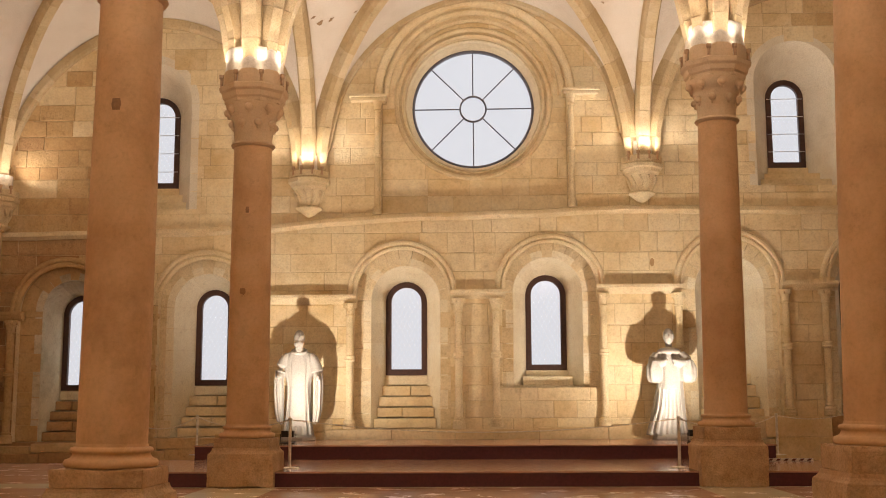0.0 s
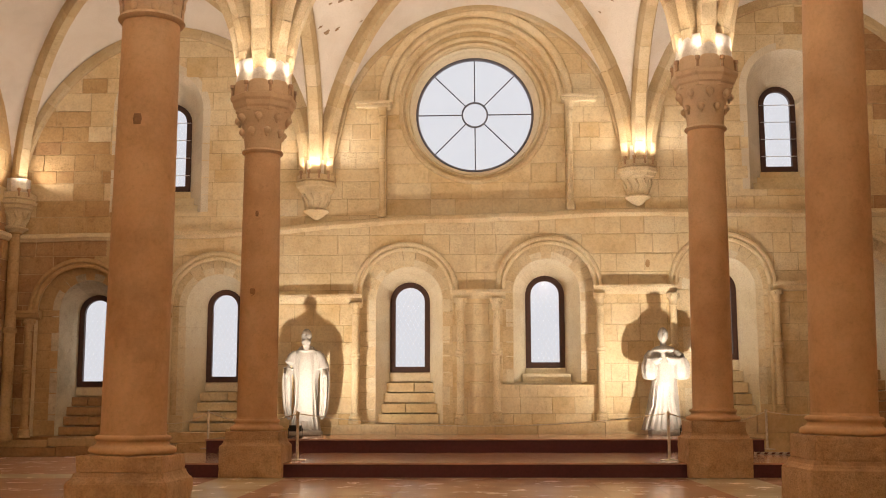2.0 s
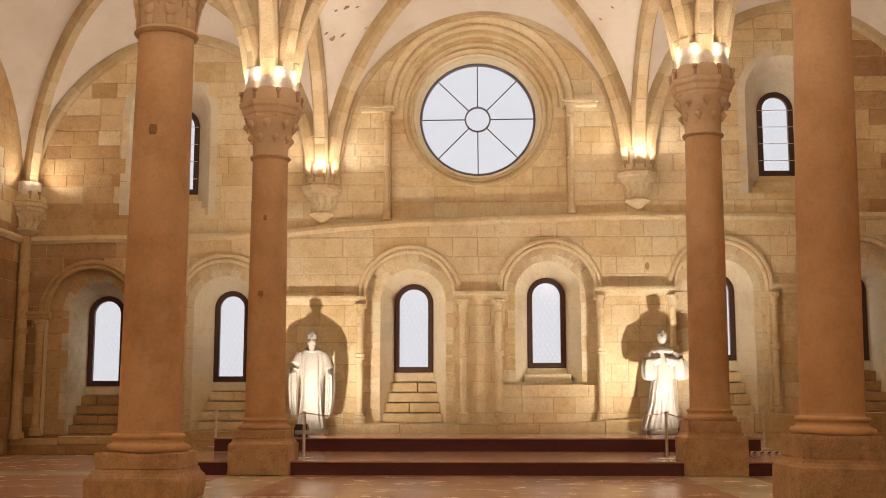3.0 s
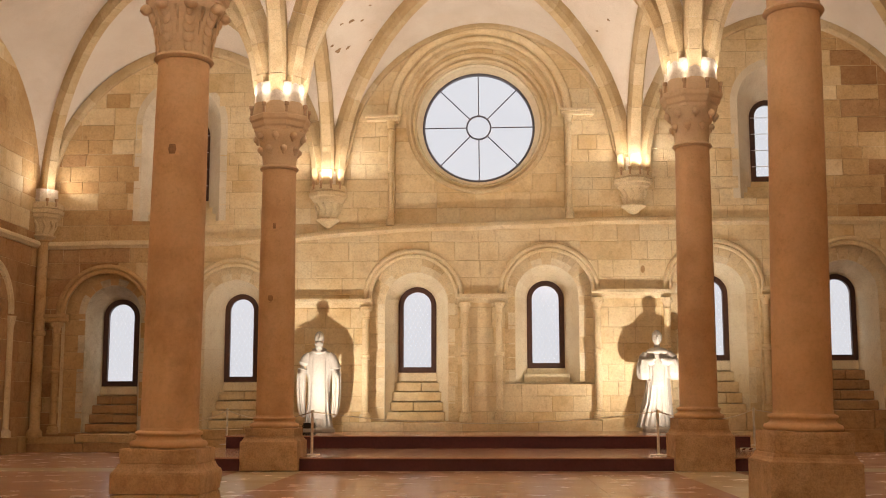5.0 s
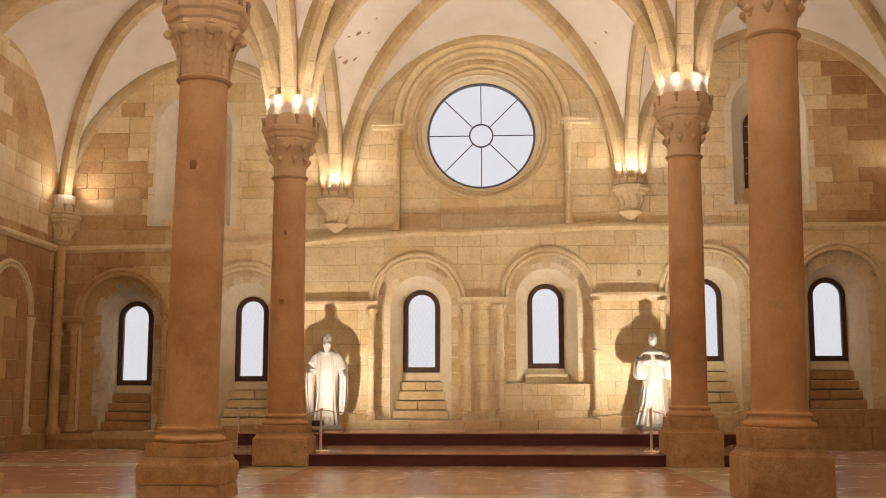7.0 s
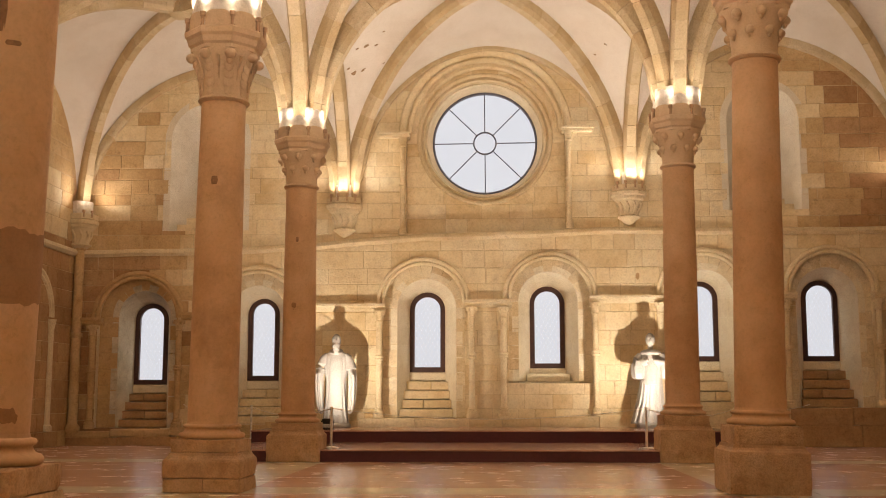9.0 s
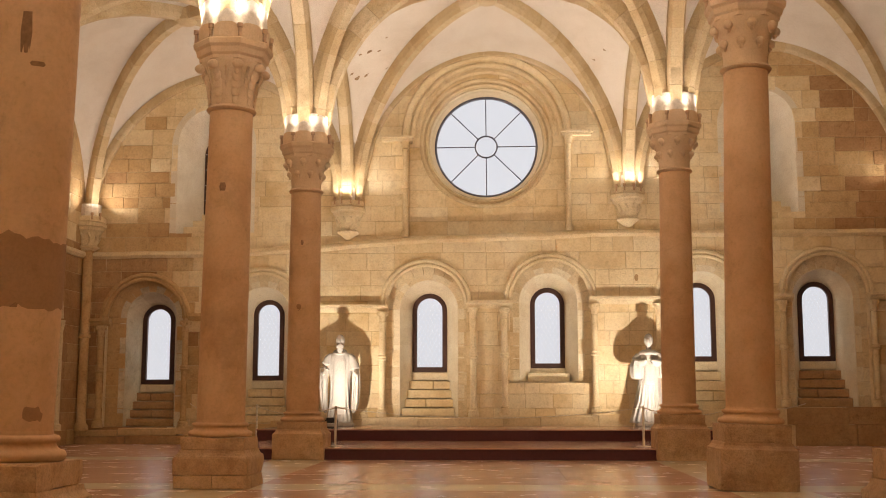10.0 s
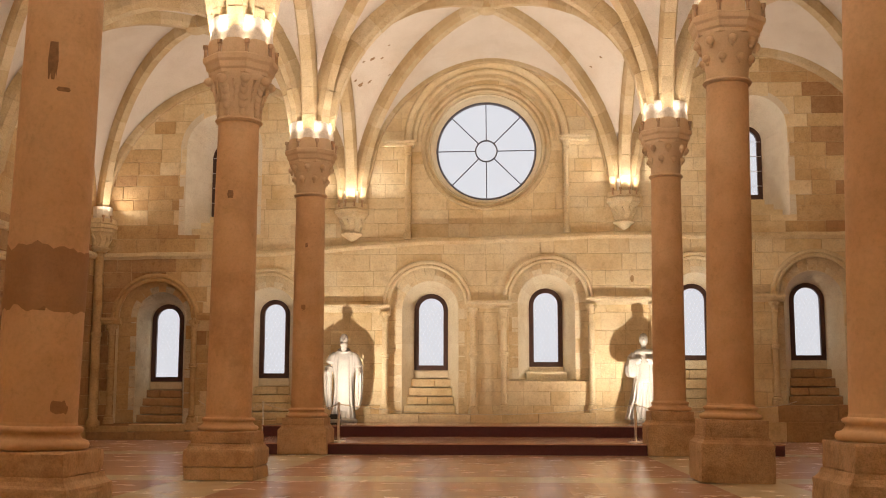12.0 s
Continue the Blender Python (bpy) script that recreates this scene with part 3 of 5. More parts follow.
rose_wall = thing("rose_recess", (0, 0, 0), "tall recessed panel with round moulded splay for the rose window", "recess", kind="structure")
ang = sorted(set(ang) | {math.atan2(z - rz, -(x - rx)) % (2 * math.pi) for x in (nc - nr, nc + nr) for z in (NICHE_FOOT - 0.1, ns)})
loft(bm, [[(x, NY + 0.012, z) for x, z in map(niche_point, ang)], ring(1.74, NY + 0.012)], True)
part("panel", bm, MORTAR, rose_wall)
bm = bmesh.new()
fine = [2 * math.pi * i / 72 for i in range(72)]
prof = [(1.88, NY + 0.02), (1.88, NY - 0.04), (1.855, NY - 0.075), (1.82, NY - 0.085), (1.79, NY - 0.07), (1.775, NY - 0.03), (1.775, NY + 0.05), (1.75, NY + 0.06), (1.735, NY + 0.02), (1.705, NY + 0.005), (1.675, NY + 0.025), (1.665, NY + 0.07), (1.665, NY + 0.16), (1.64, NY + 0.17), (1.61, NY + 0.14), (1.58, NY + 0.16), (1.57, NY + 0.2), (1.57, NY + 0.3), (1.53, NY + 0.33), (1.5, NY + 0.44), (1.46, NY + 0.56)]
loft(bm, [[(rx - r * math.cos(a), y, rz + r * math.sin(a)) for a in fine] for r, y in prof[:13]], True)
part("round_moulding", bm, DRESSED, rose_wall, smooth=45)
# Paler than the moulding: the light from below is put into the colour.
bm = bmesh.new()
loft(bm, [[(rx - r * math.cos(a), y, rz + r * math.sin(a)) for a in fine] for r, y in prof[12:]], True)
part("splay", bm, PALE, rose_wall, "round inner splay in a paler, lit tone", smooth=45)
# coursed stones of the panel
z = NICHE_FOOT - 0.05
while z < ns + nr:
    h = random.uniform(0.34, 0.5)
    x = nc - nr
    while x < nc + nr - 0.02:
        w = min(random.uniform(0.6, 1.2), nc + nr - x)
        if nc + nr - x - w < 0.2:
            w = nc + nr - x
        pts = []
        steps = 14
        lo, hi = [], []
        for i in range(steps + 1):
            px = x + 0.004 + (w - 0.008) * i / steps
            top = arch_top(px, nc, nr + 0.02, ns)
            a, b = z + 0.004, min(z + h - 0.004, top if top else z)
            d = 1.84 ** 2 - (px - rx) ** 2
            if d > 0:
                e = math.sqrt(d)
                if rz - e < b and rz + e > a:
                    low_part, high_part = (a, min(b, rz - e)), (max(a, rz + e), b)
                    a, b = max(low_part, high_part, key=lambda q: q[1] - q[0])
            if b - a > 0.004:
                lo.append((px, a))
                hi.append((px, b))
        if len(lo) > 2 and max(v[1] - u[1] for u, v in zip(lo, hi)) > 0.05:
            bm = bmesh.new()
            slab(bm, lo + hi[::-1], NY + random.uniform(-0.004, 0.004), NY + 0.06)
            part("stone", bm, WALL, rose_wall)
        x += w
    z += h
# arched orders over the recess
bm = bmesh.new()
prof = [(nr - 0.34, NY + 0.04), (nr - 0.34, NY - 0.03), (nr - 0.28, NY - 0.07), (nr - 0.21, NY - 0.05), (nr - 0.2, NY - 0.02), (nr - 0.17, NY - 0.02), (nr - 0.15, NY - 0.1), (nr - 0.08, NY - 0.13), (nr - 0.03, NY - 0.11), (nr - 0.02, NY - 0.07), (nr + 0.0, NY - 0.08), (nr + 0.02, W - 0.02), (nr + 0.08, W - 0.08), (nr + 0.16, W - 0.09), (nr + 0.2, W - 0.05), (nr + 0.22, W + 0.03)]
sweep_arch(bm, nc, ns, prof, n=40)
part("arch_moulding", bm, DRESSED, rose_wall, smooth=45)
bm = bmesh.new()
for sgn in (-1, 1):
    xe = nc + sgn * nr
    loft(bm, [[(xe, W - 0.005, NICHE_FOOT - 0.05), (xe, NY + 0.03, NICHE_FOOT - 0.05)], [(xe, W - 0.005, ns), (xe, NY + 0.03, ns)]])
part("jamb", bm, DRESSED, rose_wall)
for sgn, x0, x1 in ((-1, -3.05, -2.16), (1, 1.98, 2.86)):
    top = 8.56 if sgn < 0 else 8.68
    bm = bmesh.new()
    box(bm, x0, x1, W - 0.2, NY, top - 0.07, top, 0.012)
    box(bm, x0 + 0.03, x1 - 0.03, W - 0.16, NY, top - 0.16, top - 0.072, 0.02)
    part("impost", bm, DRESSED, rose_wall)
    x = nc + sgn * (nr + 0.09)
    bm = bmesh.new()
    foot = along(STRING, x) + 0.05
    lathe(bm, [(0.11, foot), (0.11, foot + 0.15), (0.07, foot + 0.2), (0.07, foot + 1.35), (0.1, foot + 1.37), (0.1, foot + 1.42), (0.07, foot + 1.44), (0.07, top - 0.42), (0.095, top - 0.41), (0.095, top - 0.38), (0.075, top - 0.36), (0.13, top - 0.17)], 16, (x, W - 0.075))
    part("shaft", bm, DRESSED, rose_wall, smooth=45)

RY = NY + 0.55
rose = thing("window_9", (rx, RY, rz), "large round window of eight lights with a hub ring", "rose window", kind="structure")
bm = bmesh.new()
circ = lambda r, y, k=64: [(r * math.cos(2 * math.pi * i / k), y, r * math.sin(2 * math.pi * i / k)) for i in range(k)]
loft(bm, [circ(rr + 0.06, -0.03), circ(rr - 0.01, -0.05), circ(rr - 0.035, -0.03), circ(rr - 0.035, 0.06)], True)
part("frame", bm, IRON, rose, smooth=40)
bm = bmesh.new()
loft(bm, [circ(0.335, 0.02, 40), circ(0.335, -0.03, 40), circ(0.295, -0.03, 40), circ(0.295, 0.02, 40)], True)
part("hub_ring", bm, IRON, rose, smooth=40)
for i in range(8):
    a = math.pi * i / 4 + 0.005
    bm = bmesh.new()
    tube(bm, [(0.32 * math.cos(a), 0, 0.32 * math.sin(a)), ((rr - 0.02) * math.cos(a), 0, (rr - 0.02) * math.sin(a))], 0.016, 6)
    part("glazing_bar", bm, IRON, rose)
    bm = bmesh.new()
    k = 8
    arc = [a + math.pi / 4 * j / k for j in range(k + 1)]
    bm.faces.new([bm.verts.new((r * math.cos(b), 0.03, r * math.sin(b))) for r, b in [(rr, b) for b in arc] + [(0.31, b) for b in arc[::-1]]])
    part("pane", bm, GLASS, rose).visible_shadow = False
bm = bmesh.new()
bm.faces.new([bm.verts.new(p) for p in circ(0.31, 0.032, 24)])
part("pane", bm, GLASS, rose).visible_shadow = False

# unseen sheet behind the wall, added to block sky leaks; open only at the lights
SHEET_Y = GLASS_Y + 0.07
lights = [((f[0] + f[1]) / 2, (f[1] - f[0]) / 2 - 0.03, f[3] - 0.03 - ((f[1] - f[0]) / 2 - 0.03), f[2] + 0.03) for f in [q[0] for q in LOWER + UPPER]]


def sheet_spans(x):
    spans = free(x, -0.05, 12.2, lights)
    d = (rr + 0.09) ** 2 - (x - rx) ** 2
    if d > 0:
        e = math.sqrt(d)
        out = []
        for a, b in spans:
            if a < rz - e and b > rz + e:
                out += [(a, rz - e), (rz + e, b)]
            else:
                out.append((a, b))
        spans = out
    return spans


bm = bmesh.new()
xs = {XL - 0.9 + (XR - XL + 1.8) * i / 500 for i in range(501)} | {c + k * r + d for c, r, q, f in lights for k in (-1, 1) for d in (-1e-3, 1e-3)}
xs = sorted(xs | {rx + k * (rr + 0.09) + d for k in (-1, 1) for d in (-1e-3, 1e-3)})
for a, b in zip(xs, xs[1:]):
    p, q = sheet_spans(a), sheet_spans(b)
    if len(p) != len(q):
        p = q = sheet_spans((a + b) / 2)
    for (a0, a1), (b0, b1) in zip(p, q):
        bm.faces.new([bm.verts.new(v) for v in ((a, SHEET_Y, a0), (b, SHEET_Y, b0), (b, SHEET_Y, b1), (a, SHEET_Y, a1))])
bmesh.ops.remove_doubles(bm, verts=bm.verts, dist=0.0003)
part("outer_leaf", bm, MORTAR, wall_north)

for x0, x1, z0, z1 in [q[0] for q in LOWER + UPPER]:
    d = bpy.data.lights.new("sky_light", "AREA")
    d.shape, d.size, d.size_y, d.energy, d.color = "RECTANGLE", 1.0, 0.8, SKYLIGHT_W, (1.0, 0.96, 0.88)
    new("sky_light", d).matrix_world = look(((x0 + x1) / 2, W + 2.1, z1 + 0.75), ((x0 + x1) / 2, W + 0.75, z0 + 0.9))
bm = bmesh.new()
bm.faces.new([bm.verts.new(p) for p in ((XL, W + 2.4, -0.3), (XR, W + 2.4, -0.3), (XR, W + 2.4, 12), (XL, W + 2.4, 12))])
setting("backdrop", bm, SKY, "bright overcast sky outside the windows", "sky")

# ---- vault ----
YS = [W, 18.8, 11.6, 4.3, -3.0, YB]
ROWS = [("FL", "FR"), ("NL", "NR"), ("CL", "CR"), ("BL", "BR")]
SPRING = {}
for j, y in enumerate(YS):
    if 0 < j < 5:
        (lx, ly, lp, ln, la), (qx, qy, qp, qn, qa) = (COLUMNS[k] for k in ROWS[j - 1])
        SPRING[1, j], SPRING[2, j] = (lx + la * (ln + DRUM), ly, ln + DRUM), (qx + qa * (qn + DRUM), qy, qn + DRUM)
    else:
        SPRING[1, j], SPRING[2, j] = (-3.97, y, 6.60), (3.80, y, 6.92)
    SPRING[0, j], SPRING[3, j] = (XL, y, 6.25), (XR, y, 6.95)
CROWN = (11.1, 11.5, 11.75)
CROSS = (10.42, 10.9, 11.1)    # crowns of the arches across each aisle
SIDE = (9.9, 10.35, 10.7, 10.4)  # crowns of the arches along the hall


def rise(s, a, h):
    """Height, of 0 to 1, of an arch of half span a and rise h at the part s of its half span."""
    s = min(1.0, abs(s) * a / (a - 0.12))
    if h >= a:
        r = (a * a + h * h) / (2 * a)
        return math.sqrt(max(0.0, r * r - (s * a - (a - r)) ** 2)) / h
    return (1 - s ** 1.85) ** 0.5


def stilted(s):
    """As rise(), for the narrower arch that stands on short upright feet against the end wall."""
    s = abs(s) / 0.865
    return 0.2 + 0.8 * (1 - s ** 1.85) ** 0.5 if s < 1 else 0.2 * max(0.0, 1 - (s - 1) / 0.13)


def bay(i, j):
    p = [Vector(SPRING[k]) for k in ((i, j), (i + 1, j), (i + 1, j + 1), (i, j + 1))]

    def at(u, v):
        return ((1 - u) * (1 - v) * p[0] + (1 + u) * (1 - v) * p[1] + (1 + u) * (1 + v) * p[2] + (1 - u) * (1 + v) * p[3]) / 4

    def height(u, v):
        base = at(u, v)
        au, av = abs(u), abs(v)
        s = max(au, av)
        diag = lambda q: (1 - min(1.0, q * 1.02) ** 2.15) ** 0.5 if i == 0 else rise(q, 5.2, CROWN[i] - base.z)
        if av >= au:
            foot, span = at(u, math.copysign(1, v)).z, CROSS[i] - at(0, math.copysign(1, v)).z
            edge = foot + rise(u, 3.75, CROSS[i] - 7) * span
            if (i, j) == (1, 0) and v < 0:
                edge = foot + stilted(u) * span
            mid = at(u, math.copysign(au, v)).z
            inner = mid + diag(au) * (CROWN[i] - mid)
            t = (av - au) / max(1e-6, 1 - au)
        else:
            c = SIDE[i] if u < 0 else SIDE[i + 1]
            edge = at(math.copysign(1, u), v).z + rise(v, 3.6, c - 7) * (c - at(math.copysign(1, u), 0).z)
            mid = at(math.copysign(av, u), v).z
            inner = mid + diag(av) * (CROWN[i] - mid)
            t = (au - av) / max(1e-6, 1 - av)
        bulge = 0.16 * math.sin(math.pi * t) * (1 - min(au, av))
        return Vector((base.x, base.y, inner + (edge - inner) * t + bulge))
    return height


vault_bm = bmesh.new()
N = 28
grid = [-1 + 2 * i / N for i in range(N + 1)]
grid = sorted(set(grid) | {-0.985, -0.96, -0.9, 0.9, 0.96, 0.985})


def rib(line, width, depth, name, up=0.06):
    """A rib along a line of points: voussoirs with eased edges and thin joints, in one mesh."""
    bm = bmesh.new()
    pts = [Vector(p) for p in line]
    length = [0.0]
    for a, b in zip(pts, pts[1:]):
        length.append(length[-1] + (b - a).length)

    def place(d):
        for k in range(len(pts) - 1):
            if d <= length[k + 1] or k == len(pts) - 2:
                f = (d - length[k]) / max(1e-6, length[k + 1] - length[k])
                return pts[k].lerp(pts[k + 1], min(1.0, f)), (pts[k + 1] - pts[k]).normalized()
    flat = (pts[-1] - pts[0])
    side = Vector((flat.y, -flat.x, 0)).normalized()
    n = max(4, int(length[-1] / 0.62))
    for k in range(n):
        d0, d1 = length[-1] * k / n + 0.003, length[-1] * (k + 1) / n - 0.003
        rows = []
        jig = random.uniform(-0.006, 0.006)
        for q in range(4):
            c, t = place(d0 + (d1 - d0) * q / 3)
            nrm = t.cross(side)
            if nrm.z > 0:
                nrm = -nrm
            e = 0.28 * width
            sec = ((-width / 2, -up), (-width / 2, depth * 0.62), (-width / 2 + e * 0.55, depth + jig), (width / 2 - e * 0.55, depth + jig), (width / 2, depth * 0.62), (width / 2, -up))
            rows.append([c + side * a + nrm * b for a, b in sec])
        r = loft(bm, rows, True)
        bm.faces.new(r[0])
        bm.faces.new(r[-1][::-1])
    return setting(name, bm, RIB, "dressed limestone vault rib of jointed voussoirs", "vault rib")


for i in range(3):
    for j in range(5):
        h = bay(i, j)
        rows = [[vault_bm.verts.new(h(u, v)) for u in grid] for v in grid]
        for a, b in zip(rows, rows[1:]):
            for k in range(len(grid) - 1):
                vault_bm.faces.new((a[k], a[k + 1], b[k + 1], b[k]))
        fine = [-1 + 2 * k / 56 for k in range(57)]
        fine = sorted(set(fine) | {-0.99, -0.98, 0.98, 0.99})
        rib([h(u, u) for u in fine], 0.29, 0.33, "diagonal_rib")
        rib([h(u, -u) for u in fine], 0.29, 0.33, "diagonal_rib")
        if j:
            rib([h(u, -1) for u in fine], 0.36, 0.36, "transverse_rib")
        else:
            rib([h(u, -1) + Vector((0, -0.09, 0)) for u in fine], 0.2, 0.16 if i != 1 else 0.06, "wall_rib")
        if i < 2:
            rib([h(1, v) for v in fine], 0.34, 0.36, "arcade_rib")
        c = h(0, 0)
        bm = bmesh.new()
        lathe(bm, [(0.05, c.z - 0.42), (0.2, c.z - 0.4), (0.27, c.z - 0.33), (0.27, c.z - 0.1), (0.2, c.z)], 16, (c.x, c.y))
        setting("vault_boss", bm, RIB, "round carved boss at the crossing of vault ribs", "vault boss", 40)
bmesh.ops.remove_doubles(vault_bm, verts=vault_bm.verts, dist=0.002)
setting("ceiling", vault_bm, PLASTER, "pale plastered rib vault with small flaked patches", "ceiling", 60)


# flaked places of the plaster over the middle bay
FLAKED = plain("flaked_plaster", (0.3, 0.2, 0.11), rough=0.95)
surface = bay(1, 0)
flakes = thing("flaked_plaster", (0, 0, 0), "small brown flaked patches in the vault plaster", "plaster flakes", kind="structure")
for u, v, size in ((-0.9, -0.56, 0.16), (-0.84, -0.58, 0.09), (-0.93, -0.5, 0.08), (-0.86, -0.38, 0.07), (-0.8, -0.4, 0.12), (-0.74, -0.44, 0.06), (-0.68, -0.34, 0.05), (-0.7, -0.62, 0.05), (0.8, -0.5, 0.06), (0.74, -0.6, 0.05)):
    c = surface(u, v)
    du, dv = (surface(u + 0.01, v) - c).normalized(), (surface(u, v + 0.01) - c).normalized()
    down = du.cross(dv).normalized()
    down = -down if down.z > 0 else down
    bm = bmesh.new()
    pts = []
    for q in range(11):
        a, r = 2 * math.pi * q / 11, size * random.uniform(0.35, 1.0)
        pts.append(c + du * r * math.cos(a) + dv * r * 0.5 * math.sin(a) + down * 0.012)
    bm.faces.new([bm.verts.new(x) for x in pts])
    g = bmesh.ops.extrude_face_region(bm, geom=list(bm.faces))
    for e in g["geom"]:
        if isinstance(e, bmesh.types.BMVert):
            e.co -= down * 0.03
    part("flake", bm, FLAKED, flakes)


# ---- columns ----
def crocket_capital(bm, z0, z1, r0, r1, leafy):
    """Bell with two rows of round buds, or with upright leaves curling under the abacus."""
    h = z1 - z0
    bell = ((0.0, r0), (0.2, r0 * 1.02), (0.5, r0 * 1.1), (0.75, r0 * 1.25), (0.95, r1), (1.0, r1))
    lathe(bm, [(r, z0 + f * h) for f, r in bell], 32)

    def wall(f):
        for (a, u), (b, v) in zip(bell, bell[1:]):
            if f <= b:
                return u + (v - u) * (f - a) / (b - a)
    for i in range(8):
        if leafy:
            a = 2 * math.pi * (i + 0.5) / 8
            for f, w, t in ((0.12, 0.055, 0.03), (0.3, 0.075, 0.035), (0.48, 0.08, 0.04), (0.64, 0.07, 0.045), (0.78, 0.055, 0.05)):
                m = Matrix.Rotation(a, 4, "Z") @ Matrix.Translation((wall(f) + 0.008, 0, z0 + f * h)) @ Matrix.Diagonal((t, w, 0.1, 1))
                bmesh.ops.create_uvsphere(bm, u_segments=8, v_segments=6, radius=1.0, matrix=m)
            blob(bm, ((wall(0.86) + 0.045) * math.cos(a), (wall(0.86) + 0.045) * math.sin(a), z0 + 0.86 * h), (0.085, 0.085, 0.07), 10, 7)
            b = 2 * math.pi * i / 8
            tube(bm, [((wall(f) + 0.01) * math.cos(b), (wall(f) + 0.01) * math.sin(b), z0 + f * h) for f in (0.35, 0.6, 0.85)], 0.02, 6, (0.012, 0.022, 0.03))
        else:
            for f, turn, r in ((0.83, 0.0, 0.072), (0.47, 0.5, 0.066)):
                a = 2 * math.pi * (i + turn) / 8
                q = wall(f) + 0.02
                blob(bm, (q * math.cos(a), q * math.sin(a), z0 + f * h), (r, r, r), 10, 8)
                blob(bm, ((q - 0.015) * math.cos(a), (q - 0.015) * math.sin(a), z0 + (f - 0.09) * h), (r * 0.5, r * 0.5, r * 0.8), 8, 6)


def worn_block(bm, x0, x1, y0, y1, z0, z1, wear, seed):
    """A stone block with uneven faces and chipped, rounded edges."""
    box(bm, x0, x1, y0, y1, z0, z1)
    bmesh.ops.subdivide_edges(bm, edges=bm.edges[:], cuts=9, use_grid_fill=True)
    for v in bm.verts:
        p = v.co.copy()
        near = [min(p[k] - a, b - p[k]) for k, (a, b) in enumerate(((x0, x1), (y0, y1), (z0, z1)))]
        n = noise.noise((p.x * 2.3 + seed, p.y * 2.3, p.z * 3.1 + seed)) + 0.6 * noise.noise((p.x * 8 + seed, p.y * 8, p.z * 9))
        edge = sum(d < 0.004 for d in near) - 1
        c = Vector(((x0 + x1) / 2, (y0 + y1) / 2, (z0 + z1) / 2))
        for k in range(3):
            if near[k] < 0.004:
                pull = wear * (0.35 * n + (0.45 + max(0.0, 1.6 * n)) * (edge > 0))
                v.co[k] += pull * (1 if c[k] > p[k] else -1)
    return bm


def column(x, y, plinth, neck, label):
    t = thing("column", (x, y, 0), label, "column", "columns of the hall")
    lo = plinth * (0.67 if y > 15 else 0.6)
    cut, mid = random.uniform(-0.2, 0.2), lo * random.uniform(0.42, 0.55)
    for z0, z1, c in ((0, mid - 0.001, cut), (mid, lo - 0.001, None)) if "leaf" in label else ((0, lo - 0.001, None),):
        for x0, x1 in ((-0.53, c - 0.001), (c + 0.001, 0.53)) if c is not None else ((-0.53, 0.53),):
            bm = bmesh.new()
            worn_block(bm, x0, x1, -0.53, 0.53, z0, z1, 0.011, 3 * x + y + z0)
            part("plinth_block", bm, PLINTH, t, smooth=25)
    bm = bmesh.new()
    d = math.sqrt(2)
    lathe(bm, [(0.524 * d, lo - 0.01), (0.518 * d, lo + 0.014), (0.492 * d, lo + 0.036), (0.472 * d, lo + 0.066), (0.462 * d, lo + 0.105)], 4, turn=math.pi / 4)
    part("chamfer", bm, PLINTH, t)
    bm = bmesh.new()
    worn_block(bm, -0.455, 0.455, -0.455, 0.455, lo + 0.095, plinth, 0.014, x + 2 * y)
    part("upper_plinth", bm, PLINTH, t, smooth=25)
    bm = bmesh.new()
    p = plinth
    prof = [(0.43, p), (0.45, p + 0.015), (0.457, p + 0.045), (0.44, p + 0.075), (0.405, p + 0.085), (0.385, p + 0.1), (0.37, p + 0.13), (0.375, p + 0.14), (0.395, p + 0.15), (0.402, p + 0.17), (0.39, p + 0.19), (0.352, p + 0.2), (0.345, p + 0.23)]
    lathe(bm, prof, 48)
    part("base_moulding", bm, COLUMN, t, smooth=60)
    bm = bmesh.new()
    n0 = plinth + 0.228
    prof = [(0.343 - 0.028 * k / 12 + 0.006 * math.sin(math.pi * k / 12), n0 + (neck - n0) * k / 12) for k in range(13)]
    lathe(bm, prof, 48, close=False)
    part("shaft", bm, COLUMN, t, smooth=60)
    bm = bmesh.new()
    lathe(bm, [(0.315, neck - 0.04), (0.35, neck - 0.03), (0.37, neck), (0.35, neck + 0.035), (0.315, neck + 0.045)], 48)
    part("necking", bm, CAPITAL, t, smooth=60)
    bm = bmesh.new()
    crocket_capital(bm, neck + 0.04, neck + 0.7, 0.315, 0.47, "leaf" in label)
    part("capital", bm, CAPITAL, t, smooth=45)
    bm = bmesh.new()
    q = math.pi / 8
    lathe(bm, [(0.46, neck + 0.68), (0.5, neck + 0.7), (0.5, neck + 0.75), (0.535, neck + 0.78), (0.555, neck + 0.86), (0.59, neck + 0.9), (0.6, neck + 0.97), (0.57, neck + 1.0)], 8, turn=q)
    part("abacus", bm, CAPITAL, t)
    for i in range(8):
        a = math.pi / 4 * i
        bm = bmesh.new()
        lobe = ((0.0, 0.36), (0.13, 0.36), (0.19, 0.33), (0.225, 0.26), (0.24, 0.16))
        rows = [[(0.528 * math.cos(a + half * f), 0.528 * math.sin(a + half * f), neck + 0.99 + dz) for f in (-1, -0.5, 0, 0.5, 1)] for dz, half in lobe]
        rows.append([(0.49 * math.cos(a + 0.16 * f), 0.49 * math.sin(a + 0.16 * f), neck + 1.232) for f in (-1, -0.5, 0, 0.5, 1)])
        loft(bm, rows)
        for g in (0, -1):
            edge = [Vector(row[g]) for row in rows[:-1]]
            loft(bm, [edge, [Vector((p.x * 0.925, p.y * 0.925, p.z)) for p in edge]])
